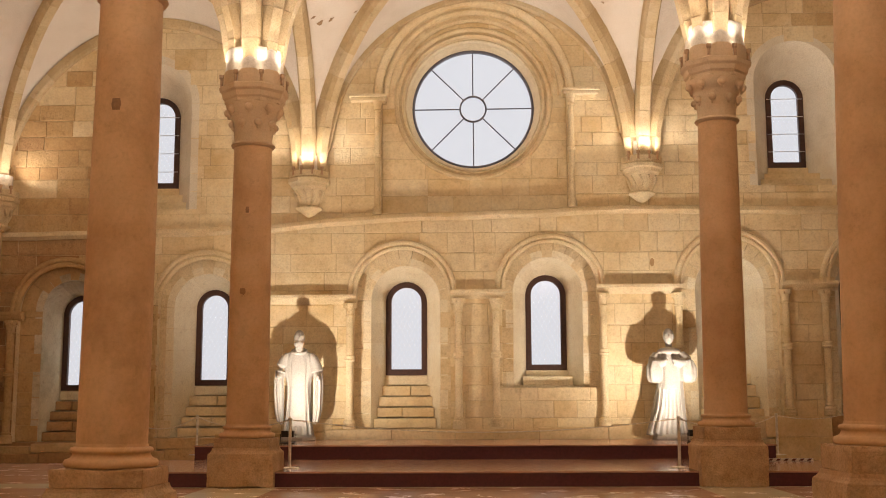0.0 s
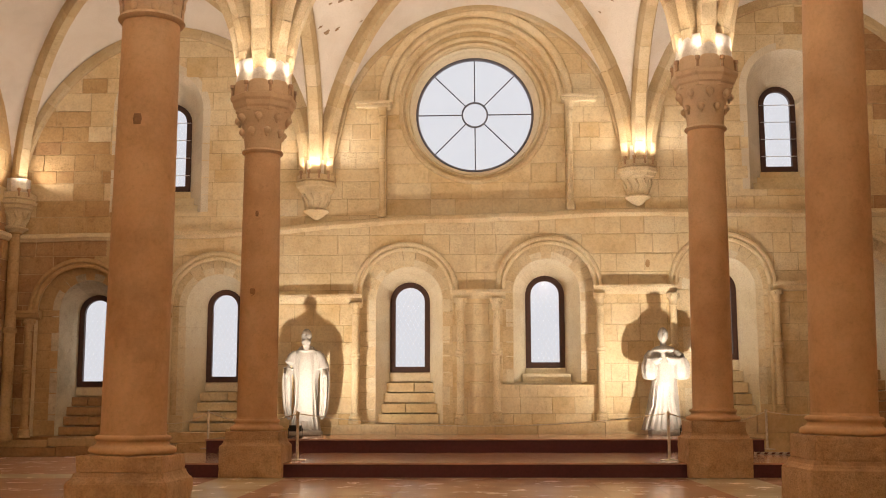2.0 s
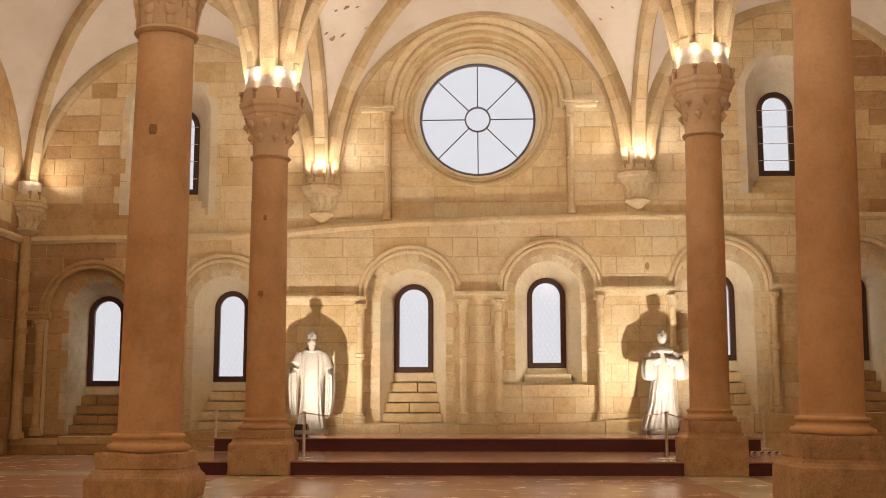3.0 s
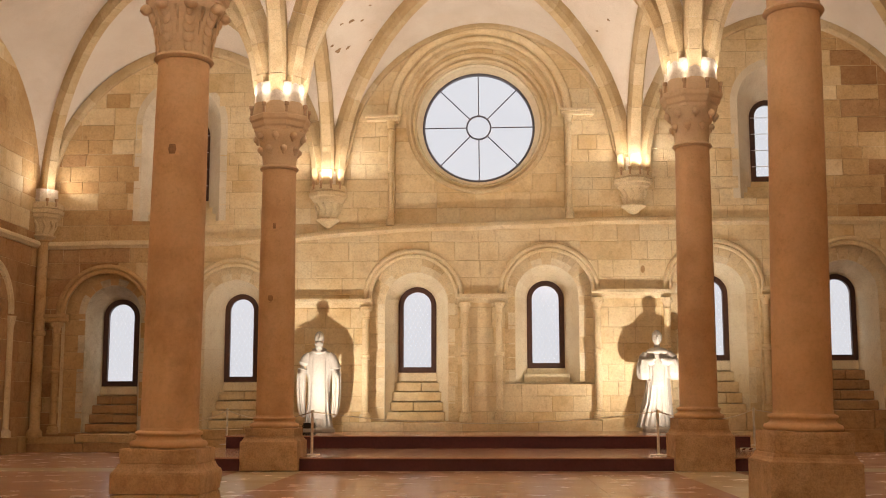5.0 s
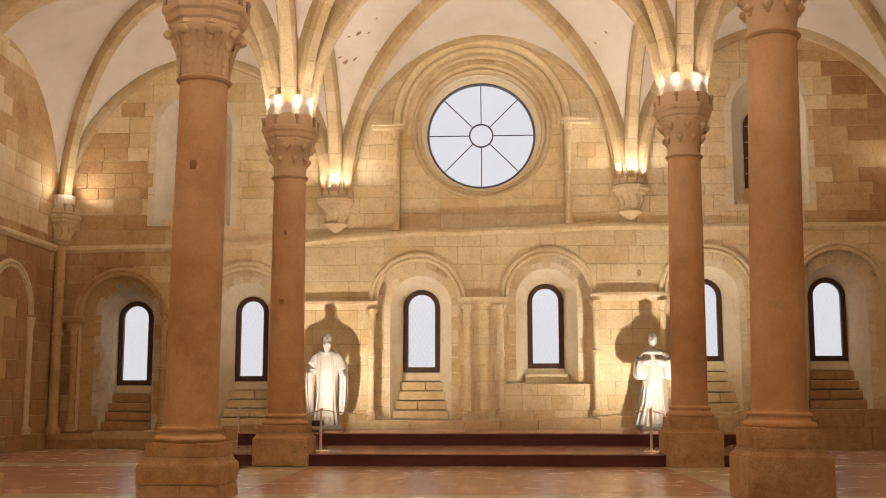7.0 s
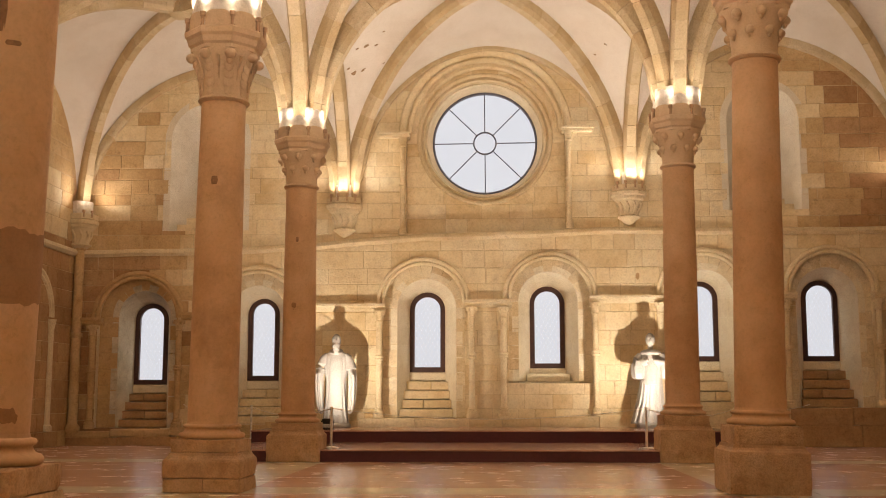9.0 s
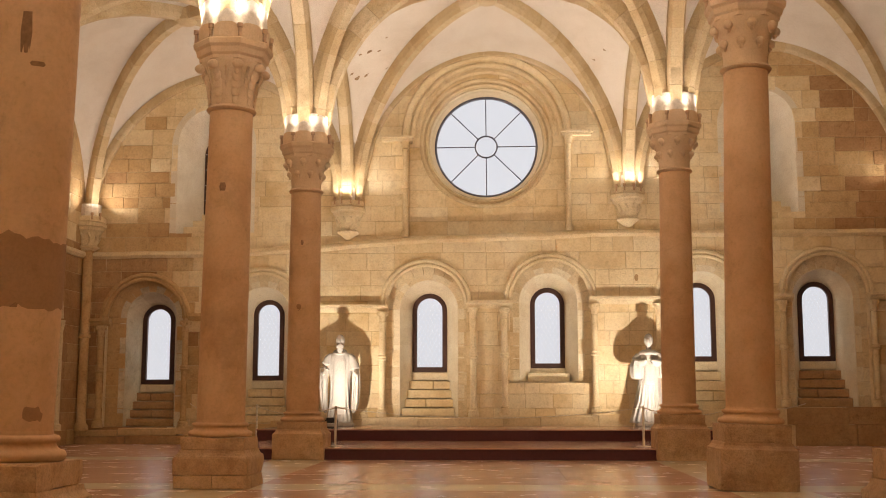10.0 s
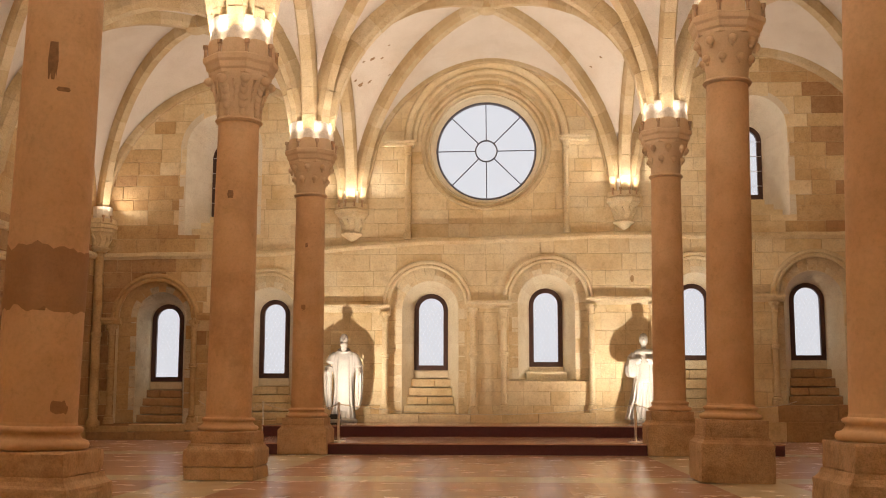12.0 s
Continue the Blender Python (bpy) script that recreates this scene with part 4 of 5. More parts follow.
        bmesh.ops.remove_doubles(bm, verts=bm.verts, dist=0.0005)
        part("shield", bm, CAPITAL, t)
    bm = bmesh.new()
    rows = []
    for k in range(9):
        rows.append((0.497 - 0.012 * k / 8 + 0.006 * math.sin(k * 2.0), neck + 0.98 + 0.64 * k / 8))
    lathe(bm, rows, 32)
    part("springer", bm, SPRINGER, t, smooth=30)
    return t


def uplight():
    """A small round spotlight that stands on a ledge, its lens to the vault."""
    u = thing("uplight", (0, 0, 0), "small tan uplight glowing on a stone ledge", "light", "uplights")
    bm = bmesh.new()
    lathe(bm, [(0.034, 0), (0.034, 0.006), (0.026, 0.012), (0.026, 0.13), (0.042, 0.14), (0.042, 0.2), (0.036, 0.202)], 14, close=False)
    part("housing", bm, BRASS, u, smooth=40)
    bm = bmesh.new()
    lathe(bm, [(0.001, 0.192), (0.036, 0.195)], 14, close=False)
    part("lens", bm, LAMP, u)
    return u


LABELS = {"FL": "orange limestone column with weathered dark stain on its shaft", "NL": "smooth limestone column with leaf capital on stepped plinth",
          "NR": "smooth limestone column with knobbed capital on stepped plinth", "CL": "limestone column with a worn patch and painted repair"}
first = None
for key, (x, y, p, nk, lean) in COLUMNS.items():
    column(x, y, p, nk, LABELS.get(key, "round limestone column with crocket capital on square plinth")).rotation_euler[1] = math.atan(lean)
    x += lean * (nk + 1.1)
    for i in range(8):
        a = math.pi / 4 * (i + 0.5)
        place = pose(x + 0.56 * math.cos(a), y + 0.56 * math.sin(a), nk + 0.995)
        if first is None:
            first = uplight()
            first.matrix_basis = place
        else:
            copy_thing(first, place)
        eye = (x + 0.58 * math.cos(a), y + 0.58 * math.sin(a), nk + 1.215)
        if y > 0 or i % 2 == 0:
            spot("uplight_lamp", eye, (x + 1.72 * math.cos(a), y + 1.72 * math.sin(a), nk + 2.3), UPLIGHT_W * (0.75 if y > 15 else 1.0 if y > 8 else 1.2 if y > 0 else 2.4) * (0.8 if x > 0 else 1.0 if math.cos(a) > 0 or y > 15 else 1.5), 166, blend=1.0)

# worn patches on the shafts
def patch(r, height, angle, size):
    """A shallow mend or stain following the shaft."""
    bm = bmesh.new()
    w, h = size
    rows = []
    for i in range(7):
        z = height - h / 2 + h * i / 6
        rows.append([((r + 0.003) * math.cos(angle + w / r * (k / 6 - 0.5) * (1 - 0.25 * abs(i - 3) / 3)), (r + 0.003) * math.sin(angle + w / r * (k / 6 - 0.5) * (1 - 0.25 * abs(i - 3) / 3)), z) for k in range(7)])
    loft(bm, rows)
    return bm


MEND = plain("dark_mend", (0.3, 0.17, 0.09), rough=0.8)
for key, height, angle, size in (("NL", 4.3, -92, (0.1, 0.12)), ("FL", 4.5, -92, (0.06, 0.1)), ("FL", 3.05, -100, (0.07, 0.05)), ("CL", 2.0, -70, (0.07, 0.1)), ("CL", 4.13, -80, (0.09, 0.34)), ("CL", 3.88, -62, (0.12, 0.04))):
    x, y, p, nk, lean = COLUMNS[key]
    r = 0.345 - 0.03 * (height / nk) + 0.004
    bm = patch(r, height, radians(angle), size)
    owner = [o for o in scene.objects if o.name.startswith("column") and abs(o.location.x - x) < 0.01 and abs(o.location.y - y) < 0.01][0]
    part("mend", bm, MEND, owner, "dark mended hole in the shaft")

def shaft_band(key, z0, z1, ragged, span, turn):
    """A darker band of the shaft with ragged edges, over part of its round."""
    x, y, p, nk, lean = COLUMNS[key]
    owner = [o for o in scene.objects if o.name.startswith("column") and abs(o.location.x - x) < 0.01 and abs(o.location.y - y) < 0.01][0]
    bm = bmesh.new()
    k = 48
    rows = []
    for j in range(5):
        row = []
        for i in range(k + 1):
            a = turn + span * (i / k - 0.5)
            taper = math.sin(math.pi * i / k) ** 0.35 if span < 6 else 1.0
            mid = (z0 + z1) / 2
            n0 = noise.noise((3.0 * math.cos(a) + 7 * x, 3.0 * math.sin(a), 1.0)) + 0.5 * noise.noise((9.0 * math.cos(a), 9.0 * math.sin(a), y))
            n1 = noise.noise((3.0 * math.cos(a), 3.0 * math.sin(a) + 5, x)) + 0.5 * noise.noise((9.0 * math.cos(a), 9.0 * math.sin(a), 4.0))
            lo, hi = mid + (z0 - mid) * taper + ragged * n0, mid + (z1 - mid) * taper + ragged * n1
            z = lo + (max(hi, lo + 0.005) - lo) * j / 4
            t = (z - p - 0.23) / (nk - p - 0.23)
            r = 0.3455 - 0.028 * t + 0.006 * math.sin(math.pi * t) + 0.0012
            row.append((r * math.cos(a), r * math.sin(a), z))
        rows.append(row)
    loft(bm, rows)
    part("weathered_band", bm, STAINED, owner, "darker weathered band of the shaft", 60)


STAINED = stone("weathered_column_stone", (0.34, 0.18, 0.09), (0.41, 0.23, 0.115), (0.46, 0.28, 0.15), vary=0.0, bump=0.06, rough=0.75, pore=0.4)
shaft_band("CL", 1.96, 2.5, 0.06, 2 * math.pi, 0.0)
shaft_band("FL", 3.1, 3.2, 0.05, 0.3, radians(-100))
shaft_band("CL", 1.1, 1.2, 0.06, 0.5, radians(-35))

# ---- corbels ----
def corbel(x, y, top, facing, drop=1.0):
    """A carved wall corbel: octagonal moulded top, leafy bell and pendant; it carries the ribs."""
    t = thing("corbel", (x, y, top), "carved limestone wall corbel with leaf bell and pendant", "corbel", "corbels", "structure")
    q = math.pi / 8
    for name, prof, sides in (("ledge", [(0.46, -0.17), (0.49, -0.15), (0.49, -0.02), (0.43, 0.0)], 8),
                              ("abacus", [(0.37, -0.42), (0.43, -0.38), (0.45, -0.31), (0.51, -0.28), (0.52, -0.2), (0.46, -0.17)], 8),
                              ("bell", [(0.24, -0.82), (0.27, -0.7), (0.29, -0.55), (0.36, -0.42)], 16),
                              ("pendant", [(0.03, -1.06), (0.12, -1.02), (0.25, -0.91), (0.32, -0.87), (0.32, -0.84), (0.24, -0.8)], 8)):
        bm = bmesh.new()
        lathe(bm, prof, sides, turn=q)
        if name == "bell":
            for i in range(10):
                a = 2 * math.pi * i / 10
                tube(bm, [(0.22 * math.cos(a), 0.22 * math.sin(a), -0.8), (0.3 * math.cos(a + 0.2), 0.3 * math.sin(a + 0.2), -0.62), (0.34 * math.cos(a), 0.34 * math.sin(a), -0.46)], 0.035, 6)
        part(name, bm, DRESSED, t, smooth=30)
    bm = bmesh.new()
    lathe(bm, [(0.33, -0.02), (0.33, 0.35)], 12)
    part("springer", bm, SPRINGER, t)
    for a in (-136, -106, -74, -44) if facing == "n" else (-60, -30) if facing == "nw" else (-150, -120):
        a = radians(a)
        px, py = x + 0.46 * math.cos(a), y + 0.46 * math.sin(a)
        copy_thing(first, pose(px, py, top - 0.12))
        spot("uplight_lamp", (px, py, top + 0.095), (x + 1.3 * math.cos(a), y + 1.3 * math.sin(a), top + 1.0), CORBEL_W if facing == "n" else 0.95 * CORBEL_W if facing == "nw" else 0.45 * CORBEL_W, 172, blend=1.0)


corbel(-3.97, W - 0.12, 6.68, "n")
corbel(3.78, W - 0.12, 6.97, "n")
corbel(XL + 0.12, W - 0.12, 6.3, "nw")
# Unseen corner; its two lamps are assumed, added to brighten the east end.
corbel(XR - 0.12, W - 0.12, 6.95, "ne")
bm = bmesh.new()
lathe(bm, [(0.2, 0.36), (0.2, 0.5), (0.13, 0.58), (0.13, 2.9), (0.17, 2.92), (0.17, 3.02), (0.13, 3.04), (0.13, 5.3), (0.17, 5.32), (0.17, 5.42), (0.13, 5.5)], 18, (XL + 0.14, W - 0.14))
setting("corner_shaft", bm, TAWNY, "tall ringed limestone shaft in the corner under a corbel", "shaft", 45)

# ---- side and back walls ----
def side_wall(name, x, sgn):
    bm = bmesh.new()
    box(bm, min(x + sgn * 0.012, x + sgn * 0.9), max(x + sgn * 0.012, x + sgn * 0.9), YB - 0.9, W + 0.9, -0.05, 12.2)
    wall = setting(name, bm, MORTAR, "coursed limestone side wall of the hall", "wall")
    bm, tan, burnt = bmesh.new(), bmesh.new(), bmesh.new()
    z = 0.0
    while z < 11.6:
        h = random.uniform(0.36, 0.52)
        y = YB
        while y < W:
            w = random.uniform(0.6, 1.2)
            e = min(y + w, W)
            d = random.uniform(-0.005, 0.005)
            # More red-brown below the string; the dimness there is put into the colour too.
            heat = (0.8 if z < 5.2 else 0.35) + 0.5 * noise.noise((0.4 * y, 0.5 * z, x)) + random.uniform(-0.12, 0.12)
            slab(burnt if heat > 0.66 else tan if heat > 0.3 else bm, [(y + 0.005, z + 0.005), (e - 0.005, z + 0.005), (e - 0.005, z + h - 0.005), (y + 0.005, z + h - 0.005)], -0.0 + d, 0.05, lambda a, b, c: (x + sgn * b, a, c))
            y += w
        z += h
    tagged(part("stones", bm, WALL_JOINED, wall), kind="stuff")
    tagged(part("tawny_stones", tan, TAWNY, wall, "tan scorched stones"), kind="stuff")
    tagged(part("reddened_stones", burnt, REDDENED, wall, "red-brown burnt stones"), kind="stuff")
    bm = bmesh.new()
    prof = [(0.05, 0.07), (-0.1, 0.03), (-0.13, -0.02), (-0.13, -0.07), (-0.06, -0.14), (0.05, -0.15)]
    rows = [[(x + sgn * a, yy, 5.28 + b) for a, b in prof] for yy in (YB, W)]
    loft(bm, rows)
    part("string_course", bm, DRESSED, wall)
    for k in range(3):
        bm = bmesh.new()
        c, s = 23.2 - 3.1 * k, 3.35
        sw = [(1.06, 0.03), (1.09, -0.055), (1.13, -0.055), (1.16, -0.02), (1.2, -0.08), (1.26, -0.07), (1.29, 0.03)]
        rows = []
        for i in range(25):
            a = math.pi * i / 24
            rows.append([(x + sgn * yy, c - r * math.cos(a), s + r * math.sin(a)) for r, yy in sw])
        loft(bm, rows)
        part("hood_mould", bm, DRESSED, wall, smooth=45)
        bm = bmesh.new()
        for q in (c - 1.17, c + 1.17):
            lathe(bm, [(0.14, 0.4), (0.14, 0.55), (0.085, 0.6), (0.085, 3.0), (0.14, 3.3)], 14, (x - sgn * 0.02, q))
        part("arch_shafts", bm, DRESSED, wall, smooth=45)
    return wall


side_wall("wall_west", XL, -1)
side_wall("wall_east", XR, 1)
bm = bmesh.new()
box(bm, XL - 0.9, XR + 0.9, YB - 0.9, YB, -0.05, 12.2)
setting("wall_south", bm, WALL_JOINED, "plain limestone wall behind the hall", "wall")
bm = bmesh.new()
box(bm, XL - 0.9, XR + 0.9, YB - 0.9, W + 2.5, 12.2, 12.5)
setting("roof", bm, MORTAR, "plain cover over the vault", "roof")

# ---- stage ----
stage = thing("stage", (0, 22, 0), "low two-step stage with glossy red-brown top and dark risers", "stage")


def platform(x0, x1, y0, y1, z0, z1, name):
    bm = bmesh.new()
    box(bm, x0 + 0.02, x1 - 0.02, y0 + 0.02, y1, z0, z1 - 0.03)
    body = part(name, bm, RISER, stage, "dark maroon painted riser")
    k = max(1, round((x1 - x0) / 2.1))
    for i in range(k):
        bm = bmesh.new()
        box(bm, x0 + (x1 - x0) * i / k + 0.001, x0 + (x1 - x0) * (i + 1) / k - 0.001, y0, y1, z1 - 0.028, z1, 0.004)
        part("top_panel", bm, STAGE_TOP, body)
    body.location = (0, -22, 0)


platform(-6.25, 6.23, 18.44, 22.34, 0.0, 0.24, "lower_step")
platform(-5.65, 5.67, 22.3, 25.66, 0.0, 0.51, "upper_step")


# ---- statues ----
def robe(bm, prof, s, fold=0.06, shift=0.0):
    """A draped shell from rows of (height, half width, half depth)."""
    rows = []
    for f, a, b in prof:
        row = []
        for k in range(56):
            t = 2 * math.pi * k / 56
            g = 1 + fold * (math.sin(9 * t + 3 * f) + 0.6 * math.sin(17 * t + 1.3 + 2 * f)) * max(0.0, 0.95 - f)
            row.append(((a * g * math.cos(t) + shift * max(0.0, 0.5 - f)) * s, b * g * math.sin(t) * s, f * 2.3 * s))
        rows.append(row)
    r = loft(bm, rows, True)
    bm.faces.new(r[0][::-1])
    bm.faces.new(r[-1])


def head(bm, s, beard):
    top = 2.3 * s
    blob(bm, (0, -0.02 * s, 0.94 * top), (0.122 * s, 0.14 * s, 0.175 * s), 18, 14)
    blob(bm, (0, -0.165 * s, 0.93 * top), (0.024 * s, 0.035 * s, 0.05 * s), 8, 6)
    blob(bm, (0, -0.125 * s, 0.955 * top), (0.088 * s, 0.035 * s, 0.02 * s), 10, 6)
    tube(bm, [(0, 0, 0.78 * top), (0, -0.01 * s, 0.9 * top)], 0.07 * s, 12)
    if beard:
        for dx, dz, r in ((0, 0.885, 0.065), (-0.045, 0.875, 0.05), (0.045, 0.875, 0.05), (0, 0.853, 0.055), (-0.03, 0.836, 0.045), (0.03, 0.838, 0.045), (-0.015, 0.815, 0.042), (0.018, 0.81, 0.04), (0, 0.79, 0.034)):
            blob(bm, (1.2 * dx * s, -0.13 * s, dz * top), (1.15 * r * s, r * s, r * 1.2 * s), 9, 7)


def drape(bm, rows, s, folds=5, deep=0.12, phase=0.0):
    """A hanging fold of cloth from rows of (x, y, z, half width, half depth)."""
    loops = []
    for cx, cy, z, a, b in rows:
        ring = []
        for k in range(40):
            t = 2 * math.pi * k / 40
            g = 1 + deep * math.sin(folds * t + phase + 1.5 * z)
            ring.append(((cx + a * g * math.cos(t)) * s, (cy + b * g * math.sin(t)) * s, z * s))
        loops.append(ring)
    r = loft(bm, loops, True)
    bm.faces.new(r[0][::-1])
    bm.faces.new(r[-1])


def lowered_arms(bm, s):
    """Robe with a plain front panel, short wide over-sleeves and long cuffs that hang to the shins."""
    robe(bm, ((0.0, 0.34, 0.26), (0.03, 0.33, 0.25), (0.14, 0.285, 0.22), (0.33, 0.265, 0.19), (0.5, 0.265, 0.175), (0.58, 0.31, 0.16), (0.68, 0.33, 0.155), (0.755, 0.31, 0.15), (0.795, 0.25, 0.13), (0.815, 0.13, 0.105), (0.84, 0.075, 0.08)), s, 0.075)
    drape(bm, ((0, -0.2, 0.22, 0.2, 0.055), (0, -0.19, 0.6, 0.18, 0.05), (0, -0.165, 1.2, 0.165, 0.045), (0, -0.14, 1.6, 0.16, 0.04), (0, -0.1, 1.83, 0.13, 0.04)), s, 3, 0.04)
    tube(bm, [(0.16 * math.cos(a) * s, (-0.02 + 0.13 * math.sin(a)) * s, (1.87 + 0.06 * math.sin(a)) * s) for a in [math.pi * k / 10 for k in range(-1, 22)]], 0.026 * s, 8)
    for g in (-1, 1):
        tube(bm, [(g * 0.24 * s, 0.0, 1.79 * s), (g * 0.32 * s, -0.01 * s, 1.7 * s), (g * 0.385 * s, -0.04 * s, 1.54 * s), (g * 0.41 * s, -0.06 * s, 1.4 * s)], 0.1, 14, [v * s for v in (0.07, 0.1, 0.115, 0.135)])
        tube(bm, [(g * 0.41 * s, -0.08 * s, 1.42 * s), (g * 0.43 * s, -0.2 * s, 1.31 * s)], 0.06 * s, 10)
        blob(bm, (g * 0.43 * s, -0.24 * s, 1.27 * s), (0.045 * s, 0.05 * s, 0.07 * s), 10, 8)
        drape(bm, ((g * 0.42, -0.04, 1.4, 0.09, 0.12), (g * 0.435, -0.05, 1.2, 0.1, 0.14), (g * 0.435, -0.05, 0.9, 0.1, 0.14), (g * 0.42, -0.05, 0.55, 0.09, 0.12), (g * 0.39, -0.05, 0.32, 0.07, 0.1), (g * 0.37, -0.05, 0.25, 0.03, 0.05)), s, 7, 0.16, g)
    for k in range(7):
        x = -0.24 + 0.08 * k
        tube(bm, [(x * 1.25 * s, -0.235 * s, 0.03 * s), (x * s, -0.205 * s, 0.45 * s), (x * 0.85 * s, -0.17 * s, 1.1 * s)], 0.02, 6, [0.036 * s, 0.024 * s, 0.006 * s])
    head(bm, s, True)


def raised_arms(bm, s):
    """Robe that spreads at the hem, a thick cowl round the neck, forearms across the chest in broad hanging sleeves."""
    robe(bm, ((0.0, 0.43, 0.29), (0.03, 0.42, 0.28), (0.12, 0.38, 0.25), (0.3, 0.325, 0.21), (0.5, 0.275, 0.18), (0.65, 0.27, 0.17), (0.75, 0.28, 0.16), (0.785, 0.22, 0.14), (0.81, 0.12, 0.1)), s, 0.085, -0.16)
    robe(bm, ((0.77, 0.25, 0.18), (0.785, 0.275, 0.2), (0.805, 0.25, 0.18), (0.825, 0.17, 0.14), (0.83, 0.11, 0.11)), s, 0.03)
    for g, out in ((-1, 0.41), (1, 0.48)):
        sh, el, wr = Vector((g * 0.25, 0, 1.76)) * s, Vector((g * out, -0.08, 1.5)) * s, Vector((g * 0.09, -0.2, 1.6)) * s
        tube(bm, [sh, sh.lerp(el, 0.5), el, el.lerp(wr, 0.5), wr], 0.1, 14, [v * s for v in (0.1, 0.13, 0.12, 0.11, 0.075)])
        blob(bm, wr + Vector((0, -0.05, 0.02)) * s, (0.05 * s, 0.06 * s, 0.045 * s), 10, 8)
        c = g * (out - 0.08)
        drape(bm, ((c, -0.14, 1.62, 0.1, 0.1), (c, -0.14, 1.45, 0.17, 0.13), (c, -0.14, 1.28, 0.17, 0.13), (c, -0.13, 1.17, 0.14, 0.11), (c, -0.12, 1.13, 0.07, 0.05)), s, 6, 0.09, g)
    drape(bm, ((0, -0.18, 1.0, 0.14, 0.05), (0, -0.16, 1.4, 0.14, 0.045), (0, -0.12, 1.75, 0.13, 0.04)), s, 3, 0.05)
    for k in range(7):
        x = -0.26 + 0.085 * k
        tube(bm, [((x * 1.45 - 0.08) * s, -0.27 * s, 0.03 * s), ((x - 0.03) * s, -0.215 * s, 0.55 * s), (x * 0.75 * s, -0.17 * s, 1.15 * s)], 0.02, 6, [0.04 * s, 0.027 * s, 0.007 * s])
    head(bm, s, False)


for x, make, turn, label in ((-4.05, lowered_arms, 4, "white robed statue of a bearded monk, arms lowered"), (4.17, raised_arms, -6, "white robed statue of a monk with raised forearms")):
    bm = bmesh.new()
    make(bm, 1.0)
    lathe(bm, [(0.4, -0.1), (0.4, -0.03), (0.36, 0.002)], 10)
    raw = part("statue", bm, STATUE)
    skin = raw.modifiers.new("skin", "REMESH")
    skin.mode, skin.voxel_size, skin.use_smooth_shade = "VOXEL", 0.012, True
    ease = raw.modifiers.new("ease", "SMOOTH")
    ease.factor, ease.iterations = 0.5, 2
    whole = bpy.data.meshes.new_from_object(raw.evaluated_get(bpy.context.evaluated_depsgraph_get()))
    bpy.data.objects.remove(raw)
    ob = tagged(new("statue", whole), label, "statue", "statues on the stage")
    ob.matrix_basis = pose(x, 25.18, 0.612, 0, 0, turn)


# ---- floodlights ----
def floodlight(x, y, z, turn):
    t = thing("floodlight", (x, y, z), "small black floodlight on a stand at a statue's foot", "floodlight", "statue floodlights")
    bm = bmesh.new()
    box(bm, -0.13, 0.13, -0.06, 0.06, 0.13, 0.26, 0.012)
    part("housing", bm, BLACK, t)
    bm = bmesh.new()
    box(bm, -0.11, 0.11, 0.058, 0.066, 0.15, 0.24)
    part("lens", bm, LAMP, t)
    bm = bmesh.new()
    tube(bm, [(-0.15, 0, 0.2), (-0.15, 0, 0.03), (0.15, 0, 0.03), (0.15, 0, 0.2)], 0.012, 6)
    part("bracket", bm, BLACK, t)
    bm = bmesh.new()
    box(bm, -0.15, 0.15, -0.08, 0.08, 0, 0.025, 0.005)
    part("foot", bm, BLACK, t)
    t.rotation_euler[2] = radians(turn)


floodlight(-3.97, 23.3, 0.51, 0)
floodlight(4.3, 23.25, 0.51, 5)
spot("flood_lamp", (-3.97, 23.4, 0.74), (-2.4, W, 5.9), FLOOD_L, 145, (1.0, 0.835, 0.67), size=0.05, blend=1.0)
spot("flood_lamp", (4.29, 23.36, 0.74), (2.6, W, 5.9), FLOOD_R, 145, (1.0, 0.835, 0.67), size=0.05, blend=1.0)


# ---- rope barrier ----
def post(x, y, z, h=0.84):
    t = thing("barrier_post", (x, y, z), "slim metal rope barrier post on a round foot", "barrier post", "rope barrier")
    bm = bmesh.new()
    lathe(bm, [(0.16, 0), (0.16, 0.012), (0.05, 0.022)], 20)
    part("foot", bm, POST, t)
    bm = bmesh.new()
    lathe(bm, [(0.026, 0.015), (0.026, h - 0.03), (0.034, h - 0.03), (0.034, h), (0.01, h + 0.01)], 14)
    part("pole", bm, POST, t, smooth=40)
    return Vector((x, y, z + h - 0.03))


def rope(a, b, sag):
    bm = bmesh.new()
    pts = [a.lerp(b, k / 16) - Vector((0, 0, sag * (1 - (2 * k / 16 - 1) ** 2))) for k in range(17)]
    tube(bm, pts, 0.011, 6)
    tagged(part("rope", bm, ROPE), "thin pale cord slung between barrier posts", "rope", "rope barrier")


l1 = post(-3.30, 19.45, 0.24)
r1 = post(3.24, 19.35, 0.24)
l2 = post(-6.08, 24.3, 0.24)
r2 = post(6.08, 23.75, 0.24)
rope(l2, l1, 0.18)
rope(l1, r1, 0.22)
rope(r1, r2, 0.2)
rope(l2, Vector((-8.3, W - 0.05, 1.1)), 0.3)
rope(r2, Vector((8.4, W - 0.05, 1.1)), 0.12)

